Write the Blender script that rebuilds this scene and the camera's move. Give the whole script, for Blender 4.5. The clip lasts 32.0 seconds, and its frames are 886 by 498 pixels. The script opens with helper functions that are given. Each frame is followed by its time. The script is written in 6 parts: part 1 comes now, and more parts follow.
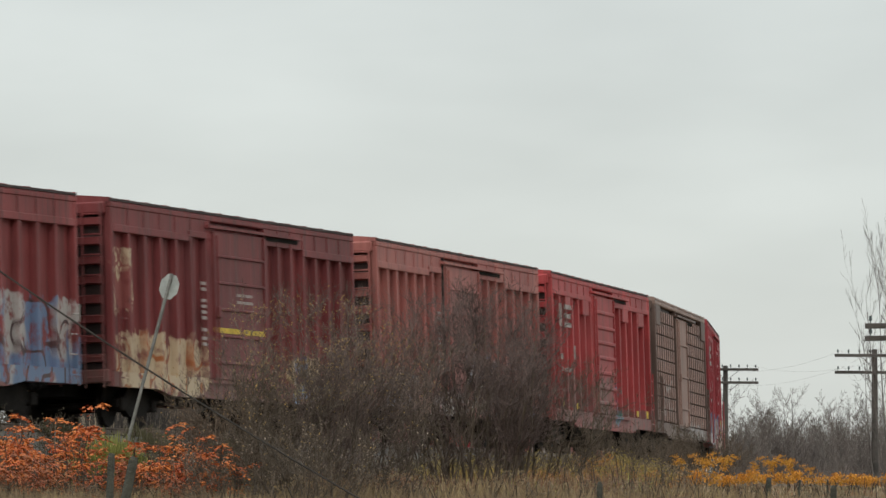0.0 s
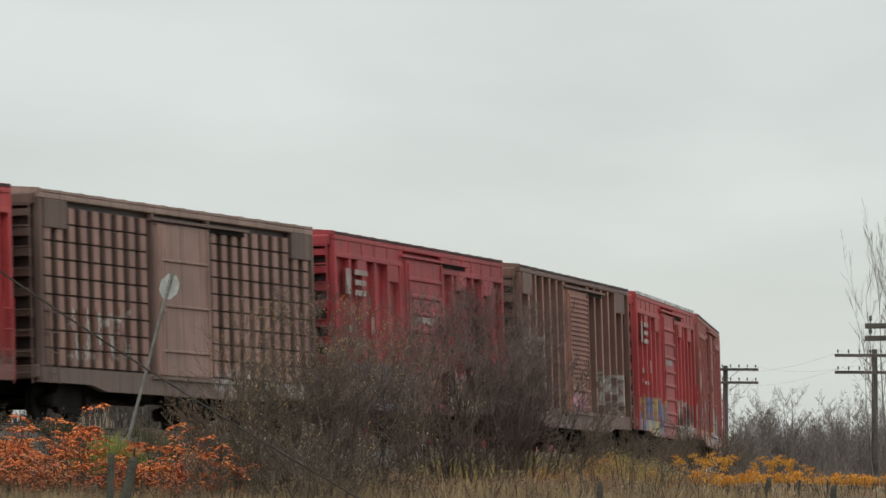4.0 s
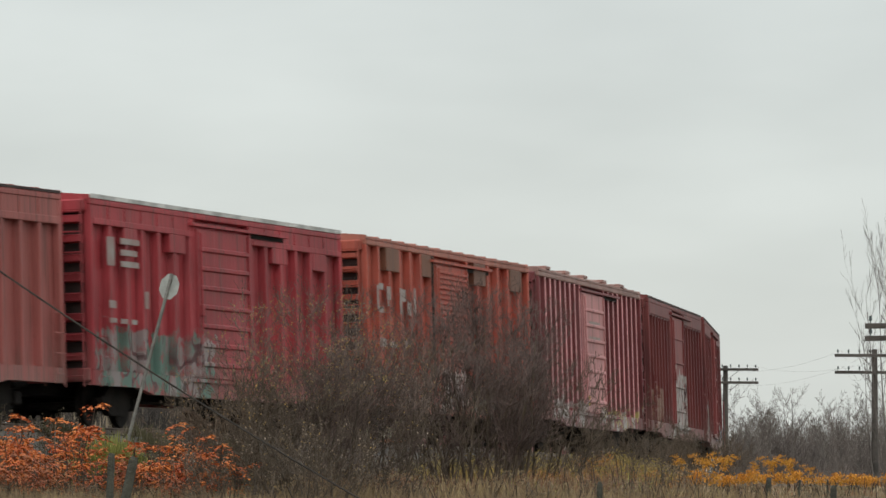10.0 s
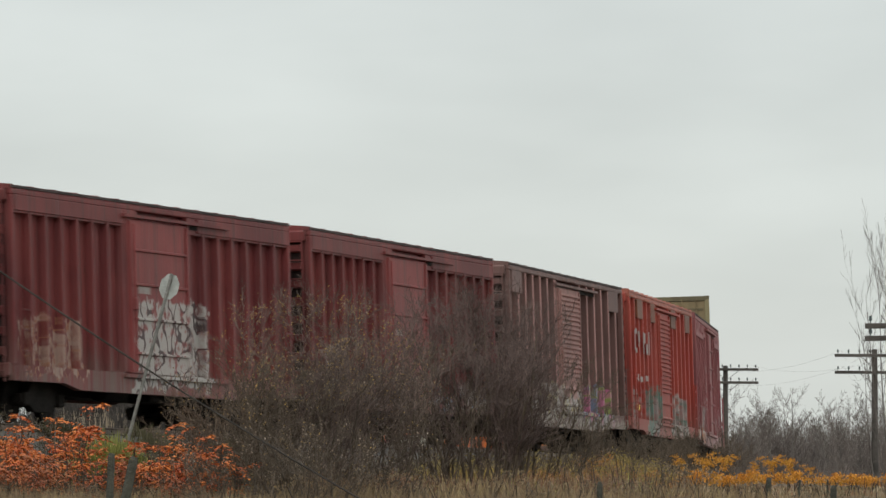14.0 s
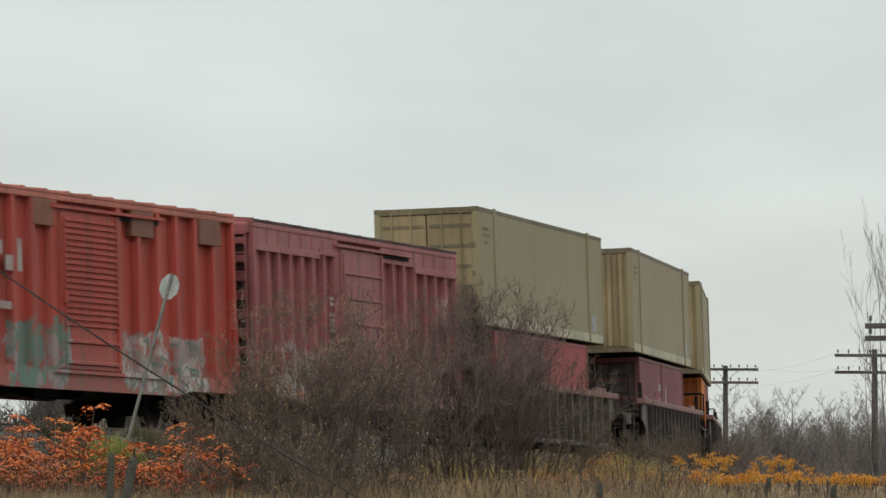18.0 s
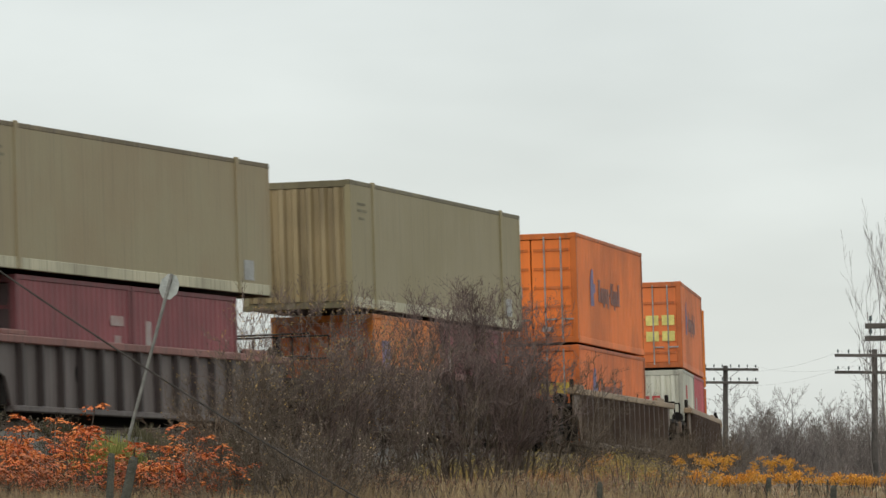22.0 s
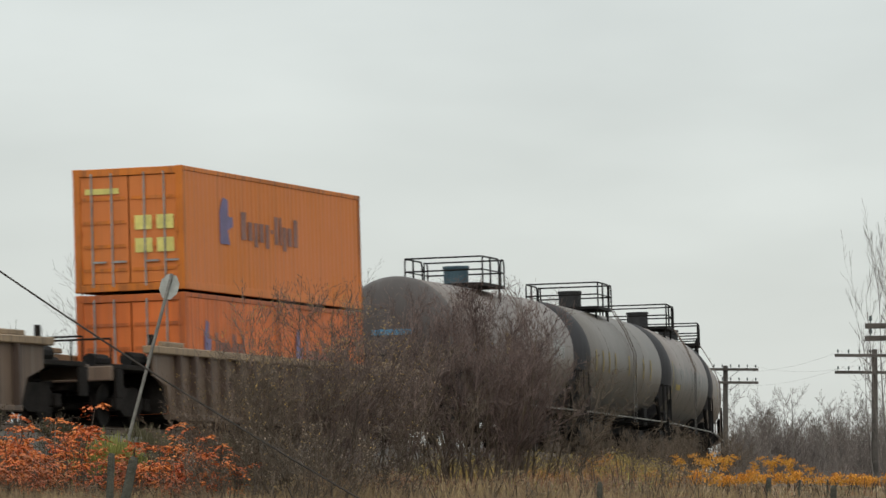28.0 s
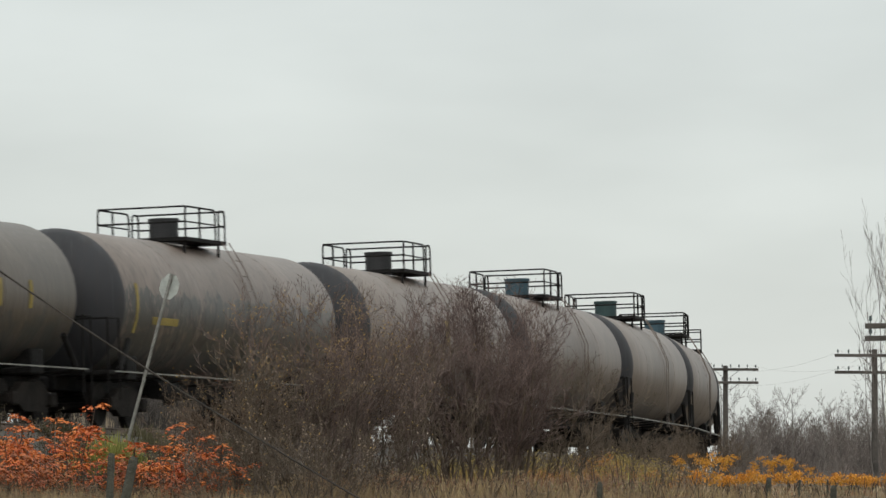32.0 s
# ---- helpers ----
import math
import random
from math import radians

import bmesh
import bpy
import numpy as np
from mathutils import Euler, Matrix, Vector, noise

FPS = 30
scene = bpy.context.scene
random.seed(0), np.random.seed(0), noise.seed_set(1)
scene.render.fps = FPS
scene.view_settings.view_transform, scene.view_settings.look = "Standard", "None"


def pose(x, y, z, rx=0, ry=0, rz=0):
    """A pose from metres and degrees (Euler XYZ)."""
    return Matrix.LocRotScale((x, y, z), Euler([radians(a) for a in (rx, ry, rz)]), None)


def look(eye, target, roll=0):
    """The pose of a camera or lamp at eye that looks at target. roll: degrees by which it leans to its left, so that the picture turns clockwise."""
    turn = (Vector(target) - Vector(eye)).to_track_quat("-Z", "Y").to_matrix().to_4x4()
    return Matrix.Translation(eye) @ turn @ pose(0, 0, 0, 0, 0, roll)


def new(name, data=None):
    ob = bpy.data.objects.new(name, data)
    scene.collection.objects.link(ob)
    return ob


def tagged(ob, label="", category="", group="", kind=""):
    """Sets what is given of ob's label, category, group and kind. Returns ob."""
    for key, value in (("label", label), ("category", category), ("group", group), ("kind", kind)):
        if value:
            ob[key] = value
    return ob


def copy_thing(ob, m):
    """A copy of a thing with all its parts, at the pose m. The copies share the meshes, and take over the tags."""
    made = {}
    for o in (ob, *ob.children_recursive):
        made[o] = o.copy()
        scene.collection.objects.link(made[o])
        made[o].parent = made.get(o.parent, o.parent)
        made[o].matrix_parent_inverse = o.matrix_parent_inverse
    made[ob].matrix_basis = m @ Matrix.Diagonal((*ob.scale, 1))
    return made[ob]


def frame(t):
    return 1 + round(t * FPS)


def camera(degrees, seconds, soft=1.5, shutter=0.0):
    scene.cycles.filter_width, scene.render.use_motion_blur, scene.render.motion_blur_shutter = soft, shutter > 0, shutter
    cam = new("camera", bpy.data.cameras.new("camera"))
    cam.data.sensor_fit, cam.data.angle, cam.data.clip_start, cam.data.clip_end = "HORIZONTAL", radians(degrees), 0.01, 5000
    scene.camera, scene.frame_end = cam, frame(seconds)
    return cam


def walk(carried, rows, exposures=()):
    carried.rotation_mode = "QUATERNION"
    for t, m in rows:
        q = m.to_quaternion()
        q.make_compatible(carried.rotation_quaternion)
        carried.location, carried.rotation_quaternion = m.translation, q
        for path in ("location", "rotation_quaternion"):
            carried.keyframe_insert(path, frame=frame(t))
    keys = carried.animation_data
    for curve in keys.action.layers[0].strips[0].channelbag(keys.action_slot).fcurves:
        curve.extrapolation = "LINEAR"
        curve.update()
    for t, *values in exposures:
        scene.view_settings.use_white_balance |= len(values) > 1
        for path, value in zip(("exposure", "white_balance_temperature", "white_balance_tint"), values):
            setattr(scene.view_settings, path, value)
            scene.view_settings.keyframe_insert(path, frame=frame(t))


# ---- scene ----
# The lens is long (about 8 degrees) and the camera stands still, low in a field beside the line.
EYE = Vector((0.0, 0.0, 1.5))
RAIL = 3.855          # top of rail
TILT = 0.0475         # upward tilt of the camera, radians
cam = camera(8.143, 32.0, soft=1.5, shutter=0.35)
STAND = look(EYE, EYE + Vector((0, math.cos(TILT), math.sin(TILT))))
walk(cam, [(0.0, STAND), (32.0, STAND)],
     exposures=[(0.0, -0.055), (18.5, -0.055), (20.5, 0.075), (24.5, 0.075), (27.0, -0.02), (32.0, -0.02)])

# ---- world and sun: a closed overcast, brighter overhead ----
SUN_EL, SUN_AZ = radians(48), radians(200)
world = bpy.data.worlds.new("overcast")
scene.world = world
world.use_nodes = True
wn, wl = world.node_tree.nodes, world.node_tree.links
wn.clear()
w_out = wn.new("ShaderNodeOutputWorld")
w_bg = wn.new("ShaderNodeBackground")
w_sky = wn.new("ShaderNodeTexSky")
w_sky.sky_type = "NISHITA"
w_sky.sun_disc = False
w_sky.sun_elevation, w_sky.sun_rotation = SUN_EL, SUN_AZ
w_tc = wn.new("ShaderNodeTexCoord")
w_map = wn.new("ShaderNodeMapping")
w_map.inputs["Scale"].default_value = (14, 14, 44)
w_noise = wn.new("ShaderNodeTexNoise")
w_noise.inputs["Scale"].default_value = 1.0
w_noise.inputs["Detail"].default_value = 4
w_noise.inputs["Roughness"].default_value = 0.45
w_sep = wn.new("ShaderNodeSeparateXYZ")
w_up = wn.new("ShaderNodeMapRange")          # brightness of the cloud deck by height
w_up.inputs["From Min"].default_value, w_up.inputs["From Max"].default_value = 0.0, 1.0
w_up.inputs["To Min"].default_value, w_up.inputs["To Max"].default_value = 0.98, 2.2
w_rag = wn.new("ShaderNodeMapRange")
w_rag.inputs["From Min"].default_value, w_rag.inputs["From Max"].default_value = 0.3, 0.7
w_rag.inputs["To Min"].default_value, w_rag.inputs["To Max"].default_value = 0.90, 1.07
w_mul = wn.new("ShaderNodeMath")
w_mul.operation = "MULTIPLY"
w_tint = wn.new("ShaderNodeMix")
w_tint.data_type = "RGBA"
w_tint.blend_type = "MULTIPLY"
w_tint.inputs["Factor"].default_value = 1.0
w_tint.inputs["A"].default_value = (0.590, 0.618, 0.598, 1)
w_cover = wn.new("ShaderNodeMix")
w_cover.data_type = "RGBA"
w_cover.inputs["Factor"].default_value = 0.985
wl.new(w_tc.outputs["Generated"], w_map.inputs["Vector"])
wl.new(w_map.outputs["Vector"], w_noise.inputs["Vector"])
wl.new(w_tc.outputs["Generated"], w_sep.inputs["Vector"])
wl.new(w_sep.outputs["Z"], w_up.inputs["Value"])
wl.new(w_noise.outputs["Fac"], w_rag.inputs["Value"])
wl.new(w_up.outputs["Result"], w_mul.inputs[0])
wl.new(w_rag.outputs["Result"], w_mul.inputs[1])
wl.new(w_mul.outputs["Value"], w_tint.inputs["B"])
wl.new(w_sky.outputs["Color"], w_cover.inputs["A"])
wl.new(w_tint.outputs["Result"], w_cover.inputs["B"])
wl.new(w_cover.outputs["Result"], w_bg.inputs["Color"])
w_bg.inputs["Strength"].default_value = 1.0
wl.new(w_bg.outputs["Background"], w_out.inputs["Surface"])

sun_data = bpy.data.lights.new("sun", "SUN")
sun_data.energy, sun_data.angle, sun_data.color = 0.6, radians(25), (1.0, 0.97, 0.92)
sun = new("sun", sun_data)
sun.matrix_world = look(Vector((-30, -60, 90)), Vector((0, 140, 0)))

# ---- the line of the track: x, y and heading by the distance s along it ----
STEP = 0.5
S_AX = np.arange(-420.0, 560.0, STEP)
_q = np.clip(S_AX, -45, 130) / 100
_k = (0.3806 - 0.1966 * _q + 0.2486 * _q ** 2 - 0.0329 * _q ** 3) / 100
_k[(S_AX < -45) | (S_AX > 130)] = 0
_i0 = int(np.argmin(abs(S_AX)))
T_AX = np.cumsum(_k) * STEP
T_AX += 1.2091 - T_AX[_i0]
X_AX = np.cumsum(np.cos(T_AX)) * STEP
Y_AX = np.cumsum(np.sin(T_AX)) * STEP
X_AX += -10.2068 - X_AX[_i0]
Y_AX += 119.1636 - Y_AX[_i0]
BANK = 0.03


def line_at(s):
    return np.interp(s, S_AX, X_AX), np.interp(s, S_AX, Y_AX)


def run(t):
    """How far the train has come at t seconds, against its place at 16 s."""
    d = t - 16.0
    return 13.7734 * d - 0.002933 * d * d - 0.00006549 * d ** 3


def car_pose(s, half):
    """Pose of a vehicle whose middle is at s and whose trucks stand half its wheelbase before and behind."""
    ax, ay = line_at(s - half)
    bx, by = line_at(s + half)
    th = math.atan2(by - ay, bx - ax)
    return Matrix.Translation(((ax + bx) / 2, (ay + by) / 2, RAIL)) @ Matrix.Rotation(th, 4, "Z") @ Matrix.Rotation(-BANK, 4, "X")


def track_distance(x, y):
    """Distance from points to the middle of the track."""
    p = np.stack([x.ravel(), y.ravel()], 1)
    ln = np.stack([X_AX[::4], Y_AX[::4]], 1)
    out = np.empty(len(p))
    for i in range(0, len(p), 4000):
        out[i:i + 4000] = np.sqrt(((p[i:i + 4000, None] - ln[None]) ** 2).sum(2).min(1))
    return out.reshape(x.shape)


def field(x, y):
    """Height of the ground off the bank; slope and back mound fit the camera's view."""
    back = 2.3 * np.exp(-((y - 176) / 9.0) ** 2) * np.clip((x + 13.6) / 2.5, 0, 1) * np.clip((-1.0 - x) / 2.5, 0, 1)
    z = back + np.interp(y, [-60, 30, 80, 95, 115, 150, 220, 600, 4000], [0, 0.15, 1.25, 1.65, 2.3, 2.95, 3.25, 3.4, 3.4])
    return z + 0.10 * np.sin(x * 0.31 + 1.3) * np.cos(y * 0.23) + 0.05 * np.sin(x * 0.9 + y * 0.7)


def ground_z(x, y):
    x, y = np.asarray(x, float), np.asarray(y, float)
    d = track_distance(x, y)
    bank = RAIL - 0.62 - np.maximum(d - 2.5, 0) / 1.8
    return np.maximum(field(x, y), bank)


def gz(x, y):
    return float(ground_z(np.array([x]), np.array([y]))[0])


# ---- materials ----
def nodes_of(name):
    m = bpy.data.materials.new(name)
    m.use_nodes = True
    nt = m.node_tree
    return m, nt, nt.nodes["Principled BSDF"]


def math_node(nt, op, a, b=None, clamp=False):
    n = nt.nodes.new("ShaderNodeMath")
    n.operation, n.use_clamp = op, clamp
    for i, v in enumerate((a, b)):
        if v is None:
            continue
        if isinstance(v, (int, float)):
            n.inputs[i].default_value = v
        else:
            nt.links.new(v, n.inputs[i])
    return n.outputs["Value"]


def mix_node(nt, fac, a, b, blend="MIX"):
    n = nt.nodes.new("ShaderNodeMix")
    n.data_type, n.blend_type = "RGBA", blend
    for key, v in (("Factor", fac), ("A", a), ("B", b)):
        if isinstance(v, (int, float)):
            n.inputs[key].default_value = v
        elif isinstance(v, tuple):
            n.inputs[key].default_value = (*v[:3], 1)
        else:
            nt.links.new(v, n.inputs[key])
    return n.outputs["Result"]


def noise_node(nt, vec, scale, detail=3, rough=0.55, stretch=None):
    if stretch:
        mp = nt.nodes.new("ShaderNodeMapping")
        mp.inputs["Scale"].default_value = stretch
        nt.links.new(vec, mp.inputs["Vector"])
        vec = mp.outputs["Vector"]
    n = nt.nodes.new("ShaderNodeTexNoise")
    n.inputs["Scale"].default_value, n.inputs["Detail"].default_value, n.inputs["Roughness"].default_value = scale, detail, rough
    nt.links.new(vec, n.inputs["Vector"])
    return n.outputs["Fac"]


def ramp(nt, v, lo, hi):
    n = nt.nodes.new("ShaderNodeMapRange")
    n.interpolation_type = "SMOOTHSTEP"
    n.inputs["From Min"].default_value, n.inputs["From Max"].default_value = lo, hi
    nt.links.new(v, n.inputs["Value"])
    return n.outputs["Result"]


def shade(c, k):
    return tuple(min(1.0, v * k) for v in c)


def plain(name, col, rough=0.7, metal=0.0, var=0.25, scale=3.0, fine=30.0, bump=0.02, per_object=0.0, per_island=0.0, tint=None):
    """Surface with stains and grain at two scales."""
    m, nt, bs = nodes_of(name)
    tc = nt.nodes.new("ShaderNodeTexCoord")
    v = tc.outputs["Object"]
    big, small = noise_node(nt, v, scale), noise_node(nt, v, fine, 2)
    c = mix_node(nt, ramp(nt, big, 0.3, 0.7), shade(col, 1 - var), tint or shade(col, 1 + var))
    c = mix_node(nt, math_node(nt, "MULTIPLY", ramp(nt, small, 0.45, 0.75), var), c, shade(col, 0.55))
    if per_object:
        oi = nt.nodes.new("ShaderNodeObjectInfo")
        c = mix_node(nt, math_node(nt, "MULTIPLY", oi.outputs["Random"], per_object), c, shade(col, 0.35))
    if per_island:
        ge = nt.nodes.new("ShaderNodeNewGeometry")
        c = mix_node(nt, math_node(nt, "MULTIPLY", ge.outputs["Random Per Island"], per_island), c, shade(col, 0.3))
    nt.links.new(c, bs.inputs["Base Color"])
    bs.inputs["Roughness"].default_value, bs.inputs["Metallic"].default_value = rough, metal
    if bump:
        b = nt.nodes.new("ShaderNodeBump")
        b.inputs["Distance"].default_value = bump
        nt.links.new(small, b.inputs["Height"])
        nt.links.new(b.outputs["Normal"], bs.inputs["Normal"])
    return m


def painted(name, root, col, fade=None, dirt=(0.05, 0.04, 0.035), wear=0.5, rough=0.55, tags=(), dust_shade=0.0, gloss=0.28, dust_shade_col=(0.19, 0.135, 0.115), dust_shade_top=2.7):
    """Weathered paint of one vehicle, in the space of the vehicle: faded areas, vertical streaks, rust spots and spray
    paint.
    tags: (x0, x1, z0, z1, colours, cell size) of sprayed or darkened areas; low on the sides: thrown-up track dirt on
    boxcars, painted-in shade and grime on tanks."""
    m, nt, bs = nodes_of(name)
    tc = nt.nodes.new("ShaderNodeTexCoord")
    tc.object = root
    v = tc.outputs["Object"]
    broad = noise_node(nt, v, 0.45, 3)
    streak = noise_node(nt, v, 1.0, 4, 0.6, (5.5, 5.5, 0.35))
    spots = noise_node(nt, v, 7.0, 4, 0.7)
    runs = noise_node(nt, v, 1.0, 3, 0.6, (9.0, 9.0, 0.5))
    c = mix_node(nt, ramp(nt, broad, 0.32, 0.7), col, fade or shade(col, 1.5))
    c = mix_node(nt, math_node(nt, "MULTIPLY", ramp(nt, streak, 0.46, 0.72), wear), c, dirt)
    c = mix_node(nt, math_node(nt, "MULTIPLY", ramp(nt, runs, 0.5, 0.75), wear * 0.35), c, dirt)
    c = mix_node(nt, math_node(nt, "MULTIPLY", ramp(nt, spots, 0.6, 0.72), wear * 0.6), c, (0.10, 0.04, 0.025))
    chalk = tuple(1.0 * v0 + 0.07 for v0 in (fade or col))
    pale = noise_node(nt, v, 1.0, 4, 0.65, (4.1, 4.1, 0.22))
    c = mix_node(nt, math_node(nt, "MULTIPLY", ramp(nt, pale, 0.52, 0.74), wear * 0.85), c, chalk)
    sep = nt.nodes.new("ShaderNodeSeparateXYZ")
    nt.links.new(v, sep.inputs["Vector"])
    if dust_shade:
        low = math_node(nt, "SUBTRACT", 1.0, ramp(nt, math_node(nt, "ADD", sep.outputs["Z"], math_node(nt, "MULTIPLY", broad, 1.6)), 1.2, dust_shade_top))
        c = mix_node(nt, math_node(nt, "MULTIPLY", low, math_node(nt, "MULTIPLY", ramp(nt, streak, 0.25, 0.6), dust_shade)), c, dust_shade_col)
    if tags:
        edge = math_node(nt, "MULTIPLY", math_node(nt, "SUBTRACT", noise_node(nt, v, 2.2, 2), 0.5), 1.3)
        ex = math_node(nt, "ADD", sep.outputs["X"], edge)
        ez = math_node(nt, "ADD", sep.outputs["Z"], math_node(nt, "MULTIPLY", edge, 0.6))
        for x0, x1, z0, z1, cols, cell in tags:
            inside = None
            for val, lo, hi in ((ex, x0, x1), (ez, z0, z1)):
                for k in (ramp(nt, val, lo - 0.04, lo + 0.04), math_node(nt, "SUBTRACT", 1.0, ramp(nt, val, hi - 0.04, hi + 0.04))):
                    inside = k if inside is None else math_node(nt, "MULTIPLY", inside, k)
            pat = noise_node(nt, v, 1.0 / cell, 1, 0.4, (1.0, 0.05, 1.0))
            a, b, d = cols
            line = math_node(nt, "ABSOLUTE", math_node(nt, "SUBTRACT", pat, 0.5))
            g = mix_node(nt, ramp(nt, noise_node(nt, v, 0.8 / cell, 2, 0.5, (1.0, 0.05, 0.6)), 0.47, 0.53), a, b)
            g = mix_node(nt, ramp(nt, line, 0.035, 0.02), g, d)
            thin = math_node(nt, "MULTIPLY", ramp(nt, noise_node(nt, v, 3.3, 4, 0.65), 0.32, 0.5), ramp(nt, noise_node(nt, v, 1.0, 4, 0.7, (1.3, 1.3, 0.9)), 0.33, 0.44))
            c = mix_node(nt, math_node(nt, "MULTIPLY", inside, math_node(nt, "MULTIPLY", thin, 0.82)), c, g)
    nt.links.new(c, bs.inputs["Base Color"])
    bs.inputs["Roughness"].default_value = rough
    bs.inputs["Specular IOR Level"].default_value = gloss
    bu = nt.nodes.new("ShaderNodeBump")
    bu.inputs["Distance"].default_value, bu.inputs["Strength"].default_value = 0.01, 0.5
    nt.links.new(spots, bu.inputs["Height"])
    nt.links.new(bu.outputs["Normal"], bs.inputs["Normal"])
    return m


M_BLACK = plain("grimy_black_steel", (0.014, 0.013, 0.0125), 0.75, 0.0, 0.4, 2, 14)
M_TRUCK = plain("brown_cast_steel", (0.017, 0.014, 0.012), 0.8, 0.0, 0.4, 2, 14)
M_WHEEL = plain("dark_wheel_steel", (0.022, 0.019, 0.017), 0.8, 0.0, 0.4, 4, 20)
for _m in (M_BLACK, M_TRUCK, M_WHEEL):
    _m.node_tree.nodes["Principled BSDF"].inputs["Specular IOR Level"].default_value = 0.12
M_RAILHEAD = plain("worn_rail_steel", (0.16, 0.11, 0.08), 0.45, 0.6, 0.3, 1, 12)
M_TIE = plain("creosoted_timber", (0.06, 0.05, 0.042), 0.9, 0, 0.4, 3, 25, per_object=0.4)
M_BALLAST = plain("crushed_stone", (0.085, 0.076, 0.067), 0.95, 0, 0.35, 1.2, 9, 0.05)
M_SOIL = plain("field_soil", (0.15, 0.112, 0.07), 0.95, 0, 0.4, 0.35, 5, 0.08)
M_WHITE = plain("white_marking", (0.47, 0.43, 0.40), 0.7, 0, 0.25, 2.2, 12, tint=(0.30, 0.19, 0.175))
M_YELLOW = plain("yellow_marking", (0.60, 0.42, 0.05), 0.7, 0, 0.2, 2, 12)
M_FAINT = plain("faded_marking", (0.16, 0.14, 0.085), 0.8, 0, 0.2, 4, 12)
M_STRIP = plain("dull_yellow_strip", (0.27, 0.20, 0.045), 0.7, 0, 0.25, 2, 12)
M_PALE = plain("pale_yellow_placard", (0.66, 0.58, 0.17), 0.7, 0, 0.15, 4, 12)
M_BLUE = plain("blue_marking", (0.16, 0.13, 0.25), 0.6, 0, 0.2, 2, 12)
M_NAVY = plain("dark_blue_marking", (0.21, 0.095, 0.075), 0.6, 0, 0.2, 2, 12)
M_END_SHADE = plain("end_shade_sheet", (0.032, 0.019, 0.017), 0.85, 0.0, 0.5, 1.2, 9)
M_EDGE = plain("dark_roof_edge", (0.05, 0.032, 0.03), 0.8, 0.0, 0.5, 1.5, 9)
M_SHEET = plain("bare_roof_sheet", (0.52, 0.51, 0.49), 0.6, 0.0, 0.35, 1.5, 9)
M_REDSIGN = plain("red_marking", (0.55, 0.05, 0.05), 0.6, 0, 0.2, 2, 12)
M_GALV = plain("galvanised_steel", (0.30, 0.30, 0.285), 0.5, 0.5, 0.2, 2, 12)
M_POST = plain("dull_steel_post", (0.20, 0.195, 0.175), 0.6, 0.2, 0.3, 2, 14)
M_SIGN = plain("weathered_sign_sheet", (0.36, 0.375, 0.345), 0.6, 0.0, 0.2, 4, 20)
M_WOOD = plain("weathered_wood", (0.062, 0.06, 0.045), 0.9, 0, 0.35, 2, 18, 0.03)
M_POLE = plain("dark_pole_wood", (0.075, 0.066, 0.058), 0.9, 0, 0.35, 1, 12, 0.03)
M_GLASS = plain("insulator_glass", (0.06, 0.075, 0.075), 0.25, 0, 0.1, 8, 30, 0)
M_CABLE = plain("weathered_cable", (0.045, 0.038, 0.033), 0.95, 0, 0.3, 3, 20, 0)
M_TWIG = plain("bare_twig_bark", (0.178, 0.134, 0.096), 0.9, 0, 0.35, 1.2, 20, 0, per_island=0.95)
M_TWIG_RED = plain("reddish_twig_bark", (0.20, 0.142, 0.118), 0.9, 0, 0.35, 1.2, 20, 0, per_island=0.9)
M_TWIG_GREY = plain("grey_brown_twig_bark", (0.205, 0.143, 0.125), 0.9, 0, 0.35, 1.2, 20, 0, per_island=0.9)
M_BARK = plain("grey_bark", (0.105, 0.09, 0.08), 0.9, 0, 0.35, 1.5, 20, 0, per_island=0.4)
M_FARBARK = plain("pale_far_bark", (0.165, 0.145, 0.13), 0.9, 0, 0.3, 1.0, 15, 0, per_island=0.35)
M_FARTWIG = plain("far_wood_twigs", (0.185, 0.155, 0.14), 0.95, 0, 0.25, 0.3, 6, 0, per_island=0.35)
M_FARPINE = plain("far_thicket_twigs", (0.145, 0.122, 0.11), 0.95, 0, 0.3, 0.6, 6, 0, per_island=0.4)
M_DRY = plain("dry_grass", (0.47, 0.33, 0.20), 0.9, 0, 0.45, 0.55, 8, 0, per_island=0.65, tint=(0.40, 0.30, 0.14))
M_DRY_RED = plain("russet_weeds", (0.33, 0.18, 0.10), 0.9, 0, 0.35, 0.7, 8, 0, per_island=0.6)
M_GREEN = plain("green_grass", (0.34, 0.34, 0.09), 0.8, 0, 0.35, 1.0, 8, 0, per_island=0.5)
M_SUMAC = plain("orange_red_leaf", (0.70, 0.09, 0.036), 0.75, 0, 0.3, 3.2, 12, 0, per_island=0.4, tint=(0.80, 0.27, 0.05))
M_GOLD_RED = plain("mixed_orange_leaf", (0.60, 0.20, 0.05), 0.75, 0, 0.4, 3.0, 12, 0, per_island=0.65, tint=(0.42, 0.12, 0.07))
M_GOLD = plain("yellow_leaf", (0.86, 0.42, 0.04), 0.75, 0, 0.3, 2.5, 12, 0, per_island=0.45, tint=(0.86, 0.34, 0.04))
M_BUD = plain("withered_bud_leaf", (0.40, 0.31, 0.24), 0.9, 0, 0.4, 2, 10, 0, per_island=0.7)
M_LEAF = plain("last_yellow_leaf", (0.50, 0.32, 0.10), 0.7, 0, 0.35, 2, 10, 0, per_island=0.5)


# ---- mesh helpers ----
def finish(bm, name):
    me = bpy.data.meshes.new(name)
    bmesh.ops.recalc_face_normals(bm, faces=bm.faces)
    bm.to_mesh(me)
    bm.free()
    me.materials.append(None)
    return me


